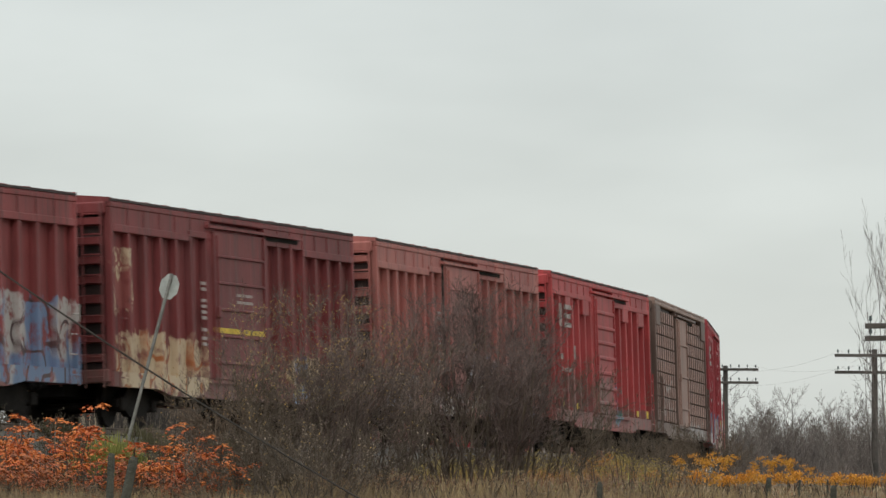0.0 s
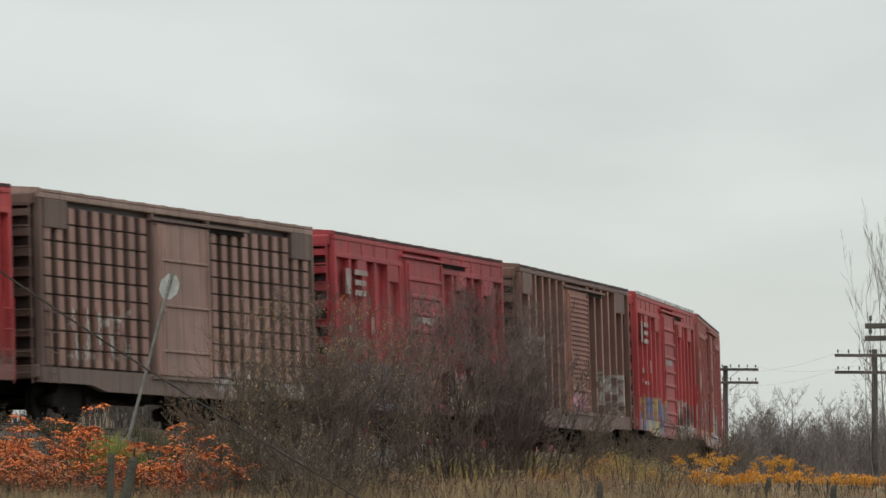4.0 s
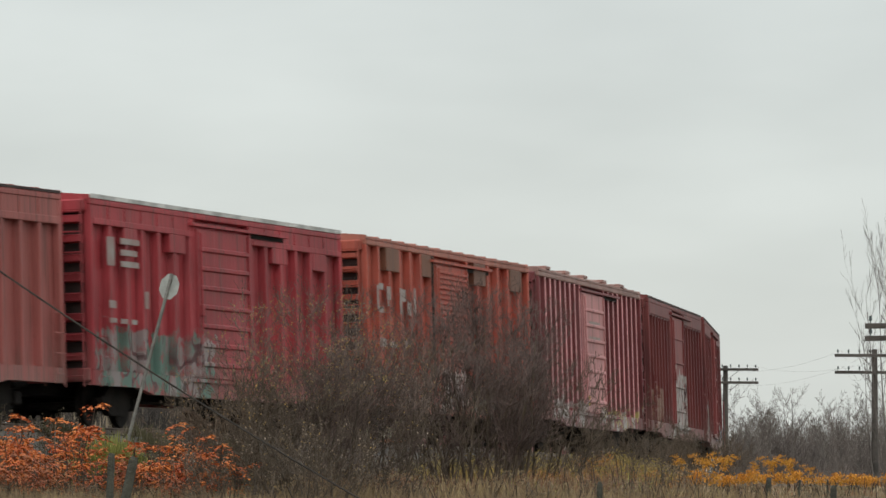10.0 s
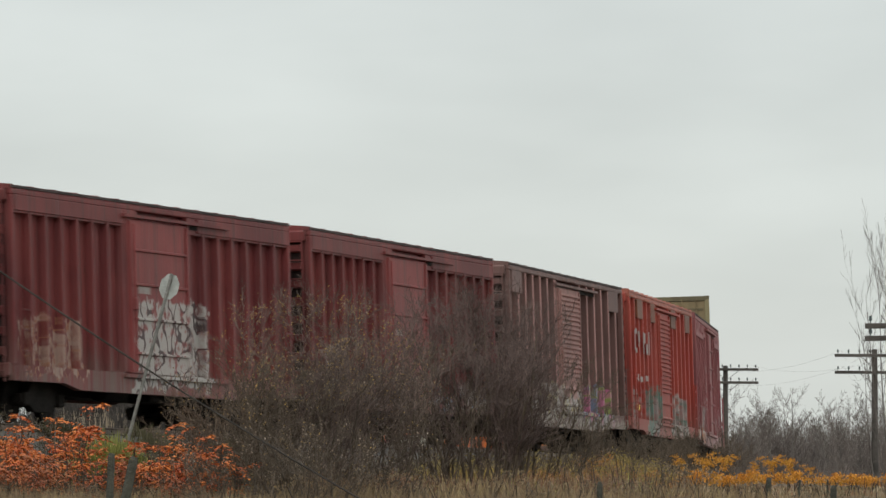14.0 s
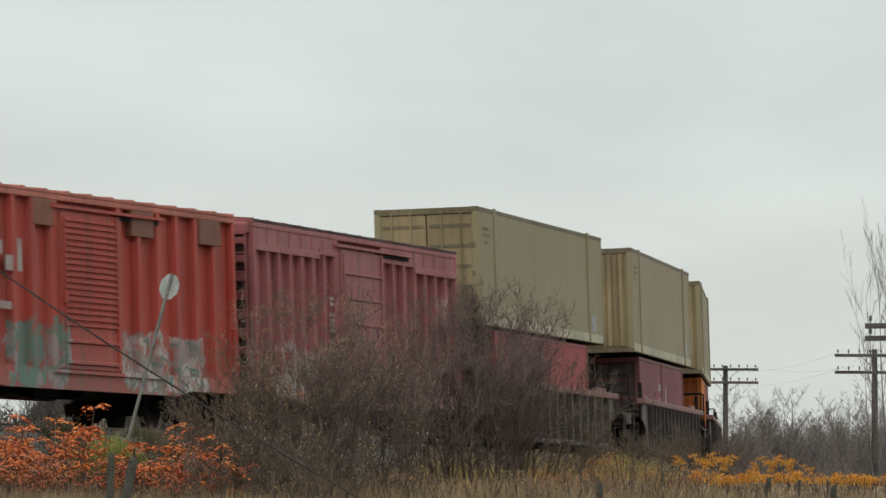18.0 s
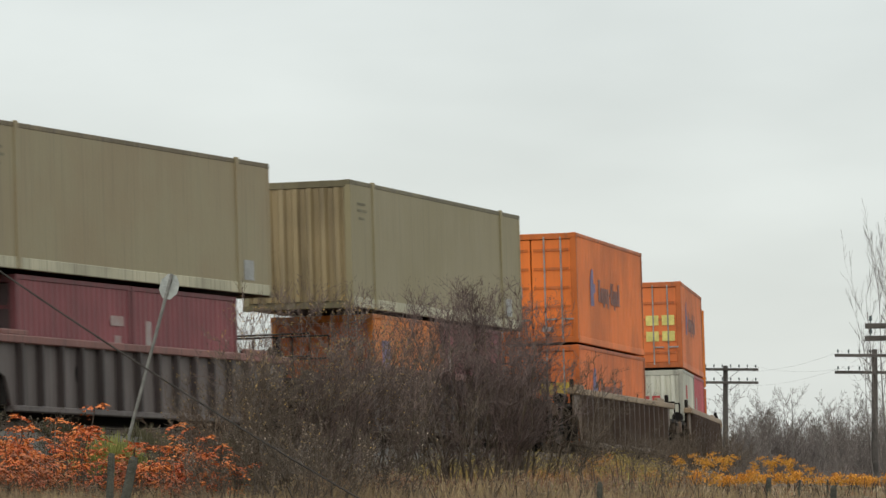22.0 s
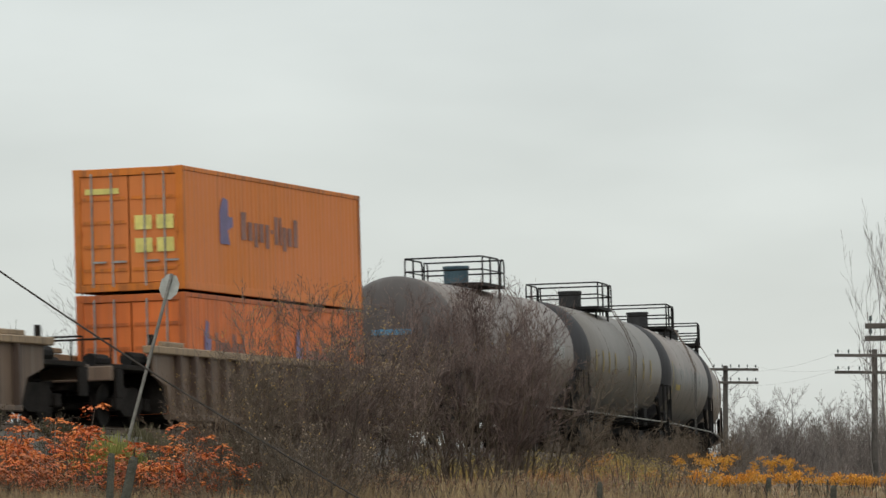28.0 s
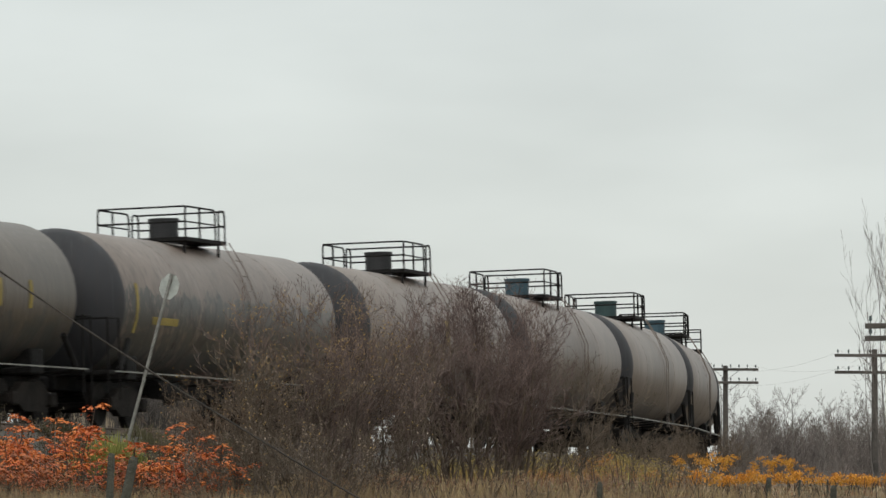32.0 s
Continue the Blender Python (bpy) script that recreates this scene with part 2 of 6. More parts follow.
def box(bm, x0, x1, y0, y1, z0, z1, bev=0.0):
    r = bmesh.ops.create_cube(bm, size=1)
    for v in r["verts"]:
        v.co = Vector(((x0 + x1) / 2 + v.co.x * (x1 - x0), (y0 + y1) / 2 + v.co.y * (y1 - y0), (z0 + z1) / 2 + v.co.z * (z1 - z0)))
    if bev:
        es = list({e for v in r["verts"] for e in v.link_edges})
        bmesh.ops.bevel(bm, geom=es, offset=bev, segments=1, affect="EDGES")


def rod(bm, p0, p1, r, seg=6, r2=None):
    p0, p1 = Vector(p0), Vector(p1)
    d = p1 - p0
    m = Matrix.Translation((p0 + p1) / 2) @ d.to_track_quat("Z", "Y").to_matrix().to_4x4()
    bmesh.ops.create_cone(bm, cap_ends=True, segments=seg, radius1=r, radius2=r if r2 is None else r2, depth=d.length, matrix=m)


def prism(bm, pts, y0, y1):
    """Solid between y0 and y1 over an outline in x and z."""
    a = [bm.verts.new((x, y0, z)) for x, z in pts]
    b = [bm.verts.new((x, y1, z)) for x, z in pts]
    n = len(pts)
    bm.faces.new(a)
    bm.faces.new(b[::-1])
    for i in range(n):
        bm.faces.new((a[i], b[i], b[(i + 1) % n], a[(i + 1) % n]))


def part(name, bm, material, parent, label="", at=None, turn=0.0):
    """Links a bmesh, or a mesh that is shared, as one mesh object under a thing or part."""
    me = bm if isinstance(bm, bpy.types.Mesh) else finish(bm, name)
    ob = new(name, me)
    ob.material_slots[0].link = "OBJECT"
    ob.material_slots[0].material = material
    ob.parent = parent
    if at is not None:
        ob.matrix_basis = pose(*at, 0, 0, turn)
    if label:
        tagged(ob, label)
    return ob


def cuboid(name, material, parent, x0, x1, y0, y1, z0, z1, bev=0.0, label=""):
    bm = bmesh.new()
    box(bm, x0, x1, y0, y1, z0, z1, bev)
    return part(name, bm, material, parent, label)


def raw(name, verts, faces, material, parent=None, label=""):
    me = bpy.data.meshes.new(name)
    me.from_pydata(verts, [], faces)
    me.materials.append(material)
    ob = new(name, me)
    ob.parent = parent
    if label:
        tagged(ob, label)
    return ob


SHARED = {}


def shared(key, build):
    """A mesh built once for alike pieces."""
    if key not in SHARED:
        bm = bmesh.new()
        build(bm)
        SHARED[key] = finish(bm, key[0] if isinstance(key, tuple) else key)
    return SHARED[key]


MOVERS = []           # (thing, place along the line at 16 s, half wheelbase)


# ---- ground and track ----
def make_ground():
    xs = np.concatenate([[-2500, -1200, -600, -300, -150, -100, -70], np.arange(-50, -14, 2.0), np.arange(-14, 16, 0.7), np.arange(16, 50, 2.0), [70, 100, 150, 300, 600, 1200, 2500]])
    ys = np.concatenate([[-200, -100, -50, -20, 0, 20, 40, 60], np.arange(70, 170, 0.8), np.arange(170, 300, 3.0), [330, 380, 450, 600, 900, 1500, 2500, 4500]])
    gx, gy = np.meshgrid(xs, ys)
    z = ground_z(gx, gy)
    verts = np.stack([gx.ravel(), gy.ravel(), z.ravel()], 1)
    n, m = len(xs), len(ys)
    i = (np.arange(m - 1)[:, None] * n + np.arange(n - 1)[None]).ravel()
    faces = np.stack([i, i + 1, i + n + 1, i + n], 1)
    ob = raw("ground", verts.tolist(), faces.tolist(), M_SOIL)
    tagged(ob, "brown autumn field rising to the railway bank", "ground", kind="structure")


def sweep(name, prof, s0, s1, ds, material, parent, label=""):
    """A profile of (offset to the far side, height over the rail) carried along the track."""
    ss = np.arange(s0, s1, ds)
    x, y = line_at(ss)
    th = np.interp(ss, S_AX, T_AX)
    verts, faces, n = [], [], len(prof)
    for a, b, c in zip(x, y, th):
        for o, h in prof:
            verts.append((a - math.sin(c) * o, b + math.cos(c) * o, RAIL + h - o * BANK))
    for i in range(len(ss) - 1):
        for j in range(n - 1):
            k = i * n + j
            faces.append((k, k + 1, k + n + 1, k + n))
    return raw(name, verts, faces, material, parent, label)


def make_track():
    bed = sweep("ballast_bed", [(-3.3, -1.0), (-2.15, -0.27), (-1.4, -0.2), (1.4, -0.2), (2.15, -0.27), (3.3, -1.0)], -400, 540, 2.0, M_BALLAST, None)
    tagged(bed, "grey crushed stone ballast bank under the track", "ballast", kind="structure")
    track = new("railway_track")
    tagged(track, "curved railway track with worn steel rails on dark timber sleepers", "railway track")
    for o in (-0.75, 0.75):
        sweep("rail", [(o - 0.07, -0.17), (o - 0.012, -0.14), (o - 0.012, -0.04), (o - 0.035, -0.03), (o - 0.035, 0), (o + 0.035, 0), (o + 0.035, -0.03), (o + 0.012, -0.04), (o + 0.012, -0.14), (o + 0.07, -0.17)],
              -400, 540, 2.0, M_RAILHEAD, track)
    tie = shared("sleeper", lambda bm: box(bm, -0.11, 0.11, -1.3, 1.3, -0.36, -0.165, 0.01))
    for i in range(200):
        s = -12 + i * 0.55
        ob = part("sleeper", tie, M_TIE, track)
        ob.matrix_basis = car_pose(s, 0.5)


make_ground()
make_track()


# ---- trucks and couplers, shared by all cars ----
def wheel_mesh(bm):
    bmesh.ops.create_cone(bm, cap_ends=True, segments=20, radius1=0.44, radius2=0.43, depth=0.11, matrix=Matrix.Rotation(radians(90), 4, "X"))
    bmesh.ops.create_cone(bm, cap_ends=True, segments=20, radius1=0.475, radius2=0.475, depth=0.03, matrix=Matrix.Translation((0, 0.06, 0)) @ Matrix.Rotation(radians(90), 4, "X"))
    bmesh.ops.create_cone(bm, cap_ends=True, segments=10, radius1=0.14, radius2=0.11, depth=0.2, matrix=Matrix.Translation((0, -0.03, 0)) @ Matrix.Rotation(radians(90), 4, "X"))


def frame_mesh(bm):
    prism(bm, [(-1.12, 0.56), (-0.75, 0.60), (-0.45, 0.80), (0.45, 0.80), (0.75, 0.60), (1.12, 0.56), (1.12, 0.40), (0.72, 0.40), (0.42, 0.22), (-0.42, 0.22), (-0.72, 0.40), (-1.12, 0.40)], -0.08, 0.08)
    for x in (-0.89, 0.89):
        box(bm, x - 0.15, x + 0.15, -0.14, 0.1, 0.33, 0.6, 0.03)


def truck(parent, x):
    base = part("truck", shared("truck", lambda bm: (box(bm, -0.2, 0.2, -1.0, 1.0, 0.38, 0.68, 0.04), rod(bm, (0, 0, 0.68), (0, 0, 0.8), 0.3, 12))), M_TRUCK, parent, "four-wheel cast steel truck", at=(x, 0, 0))
    axle = shared("axle", lambda bm: rod(bm, (0, -1.0, 0), (0, 1.0, 0), 0.08, 8))
    for dx in (-0.89, 0.89):
        part("axle", axle, M_WHEEL, base, at=(dx, 0, 0.44))
        for side in (-1, 1):
            part("wheel", shared("wheel", wheel_mesh), M_WHEEL, base, at=(dx, side * 0.76, 0.44), turn=0 if side < 0 else 180)
    for side in (-1, 1):
        part("side_frame", shared("side_frame", frame_mesh), M_TRUCK, base, at=(0, side * 1.0, 0))
        part("spring", shared("spring", lambda bm: [rod(bm, (x2, 0, 0.3), (x2, 0, 0.56), 0.08, 8) for x2 in (-0.2, 0, 0.2)]), M_BLACK, base, at=(0, side * 1.0, 0))


def coupler(parent, x, way):
    bm = bmesh.new()
    box(bm, 0, 0.62, -0.09, 0.09, 0.80, 0.96, 0.02)
    box(bm, 0.55, 0.80, -0.17, 0.15, 0.74, 1.02, 0.05)
    part("coupler", bm, M_BLACK, parent, "", at=(x, 0, 0), turn=0 if way > 0 else 180)


def rungs(bm, x, y0, y1, z0, z1, n, along="y"):
    """Ladder: two stiles and n rungs."""
    if along == "y":
        for y in (y0, y1):
            rod(bm, (x, y, z0), (x, y, z1), 0.02, 5)
        for i in range(n):
            z = z0 + (z1 - z0) * (i + 0.5) / n
            rod(bm, (x, y0, z), (x, y1, z), 0.016, 5)
    else:
        for xx in (y0, y1):
            rod(bm, (xx, x, z0), (xx, x, z1), 0.02, 5)
        for i in range(n):
            z = z0 + (z1 - z0) * (i + 0.5) / n
            rod(bm, (y0, x, z), (y1, x, z), 0.016, 5)


# ---- boxcars ----
EAVE = 4.55


def boxcar(spec):
    s0, s1 = spec["s"]
    ln = s1 - s0
    h = ln / 2
    car = new("boxcar")
    tagged(car, spec["label"], "boxcar", "freight train")
    fx = lambda f: -h + f * ln
    tags = [(fx(a), fx(b), z0, z1, cols, cell) for a, b, z0, z1, cols, cell in spec.get("tags", ())]
    mat = painted("boxcar_paint", car, shade(spec["col"], 1.2), shade(spec.get("fade") or shade(spec["col"], 1.5), 1.2), wear=spec.get("wear", 0.45), tags=tags, dust_shade=0.75)
    dmat = mat if "door_col" not in spec else painted("boxcar_door_paint", car, spec["door_col"], wear=0.4, tags=tags, dust_shade=0.5)
    roofm = spec.get("roof") and painted("boxcar_roof_paint", car, spec["roof"], wear=0.3) or mat
    style = spec["style"]
    edge_m = M_SHEET if spec.get("pale_edge") else roofm if spec.get("roof") else M_EDGE
    # post_col lightens outer faces only; the darker post sides are painted-in shade
    post_m = painted("boxcar_post_paint", car, spec["post_col"], wear=0.35, tags=tags, dust_shade=0.4) if "post_col" in spec else mat
    # recess_col puts the shade between posts or pads into the wall colour
    cuboid("body", painted("recess_shade_paint", car, spec["recess_col"], wear=0.3) if "recess_col" in spec else mat, car, -h + 0.05, h - 0.05, -1.335, 1.335, 1.0, EAVE - 0.05)
    # roof: low ridge with raised cross seams
    bm = bmesh.new()
    w = 1.47
    n = 14
    sm = spec.get("seam", 0.012)
    steps = [(-h, sm)]
    for i in range(n):
        x0, x1 = -h + ln * i / n, -h + ln * (i + 1) / n
        steps += [(x0 + 0.12, sm), (x0 + 0.16, 0.0), (x1 - 0.04, 0.0), (x1, sm)]
    last = None
    for x, up in steps:
        prof = [(-w, EAVE - 0.06), (-w, EAVE + 0.02 + up), (0, EAVE + 0.16 + up), (w, EAVE + 0.02 + up), (w, EAVE - 0.06)]
        ring = [bm.verts.new((x, y, z)) for y, z in prof]
        if last is None:
            bm.faces.new(ring)
        else:
            for k in range(5):
                bm.faces.new((last[k], ring[k], ring[(k + 1) % 5], last[(k + 1) % 5]))
        last = ring
    bm.faces.new(last[::-1])
    part("roof", bm, roofm, car)
    if spec.get("vents"):
        for f in (0.12, 0.3, 0.47, 0.66, 0.84):
            part("roof_fitting", shared("roof_fitting", lambda bm2: box(bm2, -0.35, 0.35, -0.5, 0.5, 0, 0.09, 0.02)), roofm, car, at=(fx(f), -0.9, EAVE + 0.06))
    d0, d1 = spec.get("door", (-1.75, 1.28) if spec.get("louvre") or style == "waffle" else (-1.78, 1.52))
    for side in (-1, 1):
        y = side * 1.335
        yo = side * 1.49
        lo, hi = min(y, yo), max(y, yo)
        # deep side sill, shallower towards the ends
        bm = bmesh.new()
        sill = spec.get("sill", 0.66)
        prism(bm, [(-h + 0.02, 1.08), (h - 0.02, 1.08), (h - 0.02, sill + 0.12), (h - 2.6, sill + 0.12), (h - 3.4, sill), (-h + 3.4, sill), (-h + 2.6, sill + 0.12), (-h + 0.02, sill + 0.12)], lo + 0.02, hi)
        part("side_sill", bm, mat, car)
        cuboid("top_chord", roofm if spec.get("roof") else mat, car, -h + 0.02, h - 0.02, lo, hi, EAVE - 0.17, EAVE - 0.05, 0.02)
        for x in (-h + 0.02, h - 0.16):
            cuboid("corner_post", mat, car, x, x + 0.14, lo, hi, 1.08, EAVE - 0.17, 0.02)
        # outside posts
        rib = shared(("side_post", style, spec.get("rib", 0.13)), lambda bm2: prism_post(bm2, spec.get("rib", 0.13), 1.08, EAVE - 0.17))
        pitch = spec.get("pitch", 0.86)
        for a, b in ((-h + 0.16, d0 - 0.22), (d1 + 0.22, h - 0.16)):
            k = max(1, round((b - a) / pitch))
            for i in range(k + 1):
                xx = a + (b - a) * i / k
                if i in (0,) and a < -h + 0.5 or (i == k and b > h - 0.5):
                    continue
                if style == "waffle":
                    continue
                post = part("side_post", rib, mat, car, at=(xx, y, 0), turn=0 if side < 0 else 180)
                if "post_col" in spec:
                    part("post_face", shared(("post_face", style, spec.get("rib", 0.13)), lambda bm2: box(bm2, -0.43 * spec.get("rib", 0.13), 0.43 * spec.get("rib", 0.13), -0.158, -0.148, 1.085, EAVE - 0.175)), post_m, post, "outer face of the post, painted light against shaded sides")
        if style == "waffle":
            # pale faces on dark pads: light and shade of the waffle put into colour
            face_m = painted("waffle_face_paint", car, spec["face_col"], wear=0.4, tags=tags, dust_shade=0.4)
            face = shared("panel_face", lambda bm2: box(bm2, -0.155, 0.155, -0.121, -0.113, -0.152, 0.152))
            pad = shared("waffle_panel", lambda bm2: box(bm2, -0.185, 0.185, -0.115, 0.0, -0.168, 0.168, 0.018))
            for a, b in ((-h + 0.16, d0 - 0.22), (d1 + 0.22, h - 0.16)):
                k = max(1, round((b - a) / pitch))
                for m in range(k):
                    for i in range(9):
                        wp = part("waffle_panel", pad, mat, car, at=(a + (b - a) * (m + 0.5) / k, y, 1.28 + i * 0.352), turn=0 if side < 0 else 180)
                        part("panel_face", face, face_m, wp, "raised face, painted light against shaded pad sides")
        if style in ("flat", "stag"):
            for a, b in ((-h + 0.16, d0 - 0.2), (d1 + 0.2, h - 0.16)):
                cuboid("top_sheet", mat, car, a, b, min(y, y + side * 0.136), max(y, y + side * 0.136), 4.04, EAVE - 0.166)
        plates = spec.get("plates", ())
        pm = spec.get("plate_col") and painted("plate_paint", car, spec["plate_col"], wear=0.3) or mat
        for a, b, z0, z1 in plates:
            cuboid("gusset_plate", pm, car, fx(a), fx(b), min(y, y + side * 0.162), max(y, y + side * 0.162), z0, EAVE - 0.166 if z1 > 4.19 else z1, 0.01)
        # sliding door, its posts, tracks and lock rods
        yd = side * 1.515
        a, b = min(side * 1.43, yd), max(side * 1.43, yd)
        door = cuboid("sliding_door", dmat, car, d0, d1, a, b, 1.06, 4.2, 0.02)
        nr = spec.get("ridges", 6)
        if spec.get("louvre"):
            for i in range(18):
                z = 1.95 + i * 0.122
                bm2 = bmesh.new()
                prism_h(bm2, d0 + 0.14, d1 - 0.14, yd, side, z, 0.085, 0.045)
                part("louvre", bm2, dmat, door)
            for z in (1.2, 1.62):
                bm2 = bmesh.new()
                prism_h(bm2, d0 + 0.14, d1 - 0.14, yd, side, z, 0.1, 0.05)
                part("door_ridge", bm2, dmat, door)
        else:
            for i in range(nr):
                z = 1.2 + (4.0 - 1.2) * (i + 0.4) / nr
                bm2 = bmesh.new()
                prism_h(bm2, d0 + 0.05, d1 - 0.05, yd, side, z, spec.get("ridge_h", 0.07), 0.04)
                part("door_ridge", bm2, dmat, door)
        for x in (d0 + 0.02, d1 - 0.1):
            cuboid("door_edge", dmat, door, x, x + 0.08, min(yd, yd + side * 0.04), max(yd, yd + side * 0.04), 1.1, 4.16)
        for x in (d0 - 0.16, d1 + 0.06):
            # on some cars one post is widened and blackened for the door gap's shadow
            cuboid("door_post", M_TRUCK if spec.get("shaded_post") and x < d0 else mat, car, x - (0.08 if spec.get("shaded_post") and x < d0 else 0), x + 0.1, min(y, y + side * 0.17), max(y, y + side * 0.17), 1.08, EAVE - 0.17, 0.01)
        bm2 = bmesh.new()
        rod(bm2, (d0 + 0.18, yd + side * 0.05, 1.1), (d0 + 0.18, yd + side * 0.05, 4.1), 0.025, 6)
        box(bm2, d0 + 0.1, d0 + 0.26, min(yd, yd + side * 0.1), max(yd, yd + side * 0.1), 2.35, 2.6, 0.02)
        part("lock_rod", bm2, dmat, door)
        cuboid("door_track", mat, car, d0 - 0.3, min(d1 + 2.4, h - 1.6), min(side * 1.45, side * 1.58), max(side * 1.45, side * 1.58), 4.23, 4.29, 0.0)
        # dark strip painted in for the shade below the door track
        cuboid("track_shade_strip", M_TRUCK, car, d1 + 0.17, min(d1 + 2.3, h - 1.7), min(side * 1.44, side * 1.494), max(side * 1.44, side * 1.494), 4.14, 4.225, 0.0, "dark strip for the shade under the door track")
        cuboid("roof_edge", edge_m, car, -h + 0.03, h - 0.03, min(side * 1.47, side * 1.49), max(side * 1.47, side * 1.49), EAVE - 0.035, EAVE + (0.05 if spec.get("pale_edge") else 0.012), 0.0, "bent sheet roof edge")
        cuboid("door_track", mat, car, d0 - 0.3, min(d1 + 2.4, h - 1.6), min(side * 1.45, side * 1.54), max(side * 1.45, side * 1.54), 0.98, 1.05, 0.0)
        # side ladders at the corners
        for x in (-h + 0.2, h - 0.65):
            bm2 = bmesh.new()
            rungs(bm2, side * 1.56, x, x + 0.45, 0.75, 2.35, 4, "x")
            part("side_ladder", bm2, mat, car)
        for x0, x1, z0, z1, mm in spec.get("marks", ()):
            cuboid("marking", mm, car, fx(x0), fx(x1), min(side * 1.497, side * 1.5025), max(side * 1.497, side * 1.5025), z0, z1)
        for x0, x1, z0, z1, mm in spec.get("door_marks", ()):
            cuboid("marking", mm, door, d0 + (d1 - d0) * x0, d0 + (d1 - d0) * x1, min(side * 1.514, side * 1.519), max(side * 1.514, side * 1.519), z0, z1)
    # ends with deep horizontal corrugations, ladder, brake wheel
    for way in (-1, 1):
        xe = way * (h - 0.05)
        ends = spec.get("end_ribs", 8)
        bar = shared(("end_rib", ends), lambda bm2: end_rib(bm2, (EAVE - 1.4) / ends * 0.47))
        for i in range(ends):
            z = 1.15 + (EAVE - 1.4) * (i + 0.5) / ends
            part("end_rib", bar, mat, car, at=(xe, 0, z), turn=0 if way > 0 else 180)
        bm2 = bmesh.new()
        rungs(bm2, xe + way * 0.24, -1.35, -0.95, 0.75, EAVE - 0.1, 9)
        part("end_ladder", bm2, mat, car)
        # near-black panel paints the shade between the end ribs
        cuboid("end_panel", M_END_SHADE, car, min(xe, xe + way * 0.012), max(xe, xe + way * 0.012), -1.3, 1.3, 1.13, EAVE - 0.32)
        cuboid("end_cap", mat, car, min(xe, xe + way * 0.2), max(xe, xe + way * 0.2), -1.4, 1.4, EAVE - 0.3, EAVE - 0.06, 0.03)
        cuboid("end_sill", mat, car, min(xe, xe + way * 0.16), max(xe, xe + way * 0.16), -1.42, 1.42, 0.85, 1.12, 0.03)
        coupler(car, way * (h - 0.1), way)
        truck(car, way * (h - 2.35))
    bm2 = bmesh.new()
    rod(bm2, (-h - 0.2, 0.6, 1.9), (-h - 0.16, 0.6, 1.9), 0.28, 14)
    rod(bm2, (-h - 0.2, 0.6, 1.9), (-h + 0.02, 0.6, 1.9), 0.03, 6)
    part("brake_wheel", bm2, M_BLACK, car)
    cuboid("centre_sill", M_BLACK, car, -h + 0.1, h - 0.1, -0.35, 0.35, 0.62, 1.0)
    bm2 = bmesh.new()
    rod(bm2, (-1.6, -0.7, 0.75), (-0.4, -0.7, 0.75), 0.22, 10)
    part("brake_reservoir", bm2, M_BLACK, car)
    cuboid("brake_valve", M_BLACK, car, 0.5, 1.3, -1.0, -0.5, 0.55, 0.95, 0.03)
    MOVERS.append((car, (s0 + s1) / 2, h - 2.35))
    return car


def prism_post(bm, wd, z0, z1):
    """Hat-shaped post standing proud of a wall towards -y."""
    pts = [(-wd * 0.52, 0.0), (-wd * 0.45, -0.152), (wd * 0.45, -0.152), (wd * 0.52, 0.0)]
    a = [bm.verts.new((x, y, z0)) for x, y in pts]
    b = [bm.verts.new((x, y, z1)) for x, y in pts]
    for i in range(4):
        bm.faces.new((a[i], a[(i + 1) % 4], b[(i + 1) % 4], b[i]))
    bm.faces.new(a[::-1])
    bm.faces.new(b)


def prism_h(bm, x0, x1, y, side, z, hh, dd):
    """Horizontal ridge of hat shape on a door."""
    pts = [(0, -hh / 2), (dd, -hh * 0.25), (dd, hh * 0.25), (0, hh / 2)]
    a = [bm.verts.new((x0, y + side * p, z + q)) for p, q in pts]
    b = [bm.verts.new((x1, y + side * p, z + q)) for p, q in pts]
    for i in range(4):
        bm.faces.new((a[i], b[i], b[(i + 1) % 4], a[(i + 1) % 4]))
    bm.faces.new(a[::-1])
    bm.faces.new(b)


def end_rib(bm, hh):
    pts = [(0, -hh / 2), (0.2, -hh * 0.36), (0.2, hh * 0.36), (0, hh / 2)]
    a = [bm.verts.new((p, -1.3, q)) for p, q in pts]
    b = [bm.verts.new((p, 1.3, q)) for p, q in pts]
    for i in range(4):
        bm.faces.new((a[i], b[i], b[(i + 1) % 4], a[(i + 1) % 4]))
    bm.faces.new(a[::-1])
    bm.faces.new(b)


# paints: sprayed colours
WHT, GRY, DKG = (0.45, 0.44, 0.41), (0.27, 0.26, 0.25), (0.05, 0.05, 0.05)
BLU, TEA, PNK = (0.13, 0.23, 0.36), (0.08, 0.22, 0.18), (0.55, 0.16, 0.30)
YEL, CRM, ORG = (0.48, 0.42, 0.15), (0.60, 0.48, 0.32), (0.42, 0.15, 0.05)
RED_A, RED_B = (0.265, 0.036, 0.037), (0.235, 0.030, 0.036)
MAR, MAR_B, TAN = (0.125, 0.026, 0.026), (0.16, 0.034, 0.033), (0.265, 0.080, 0.070)
BRN, BRN_D, ORA = (0.165, 0.078, 0.058), (0.105, 0.062, 0.050), (0.30, 0.042, 0.03)
PINK = (0.30, 0.075, 0.085)

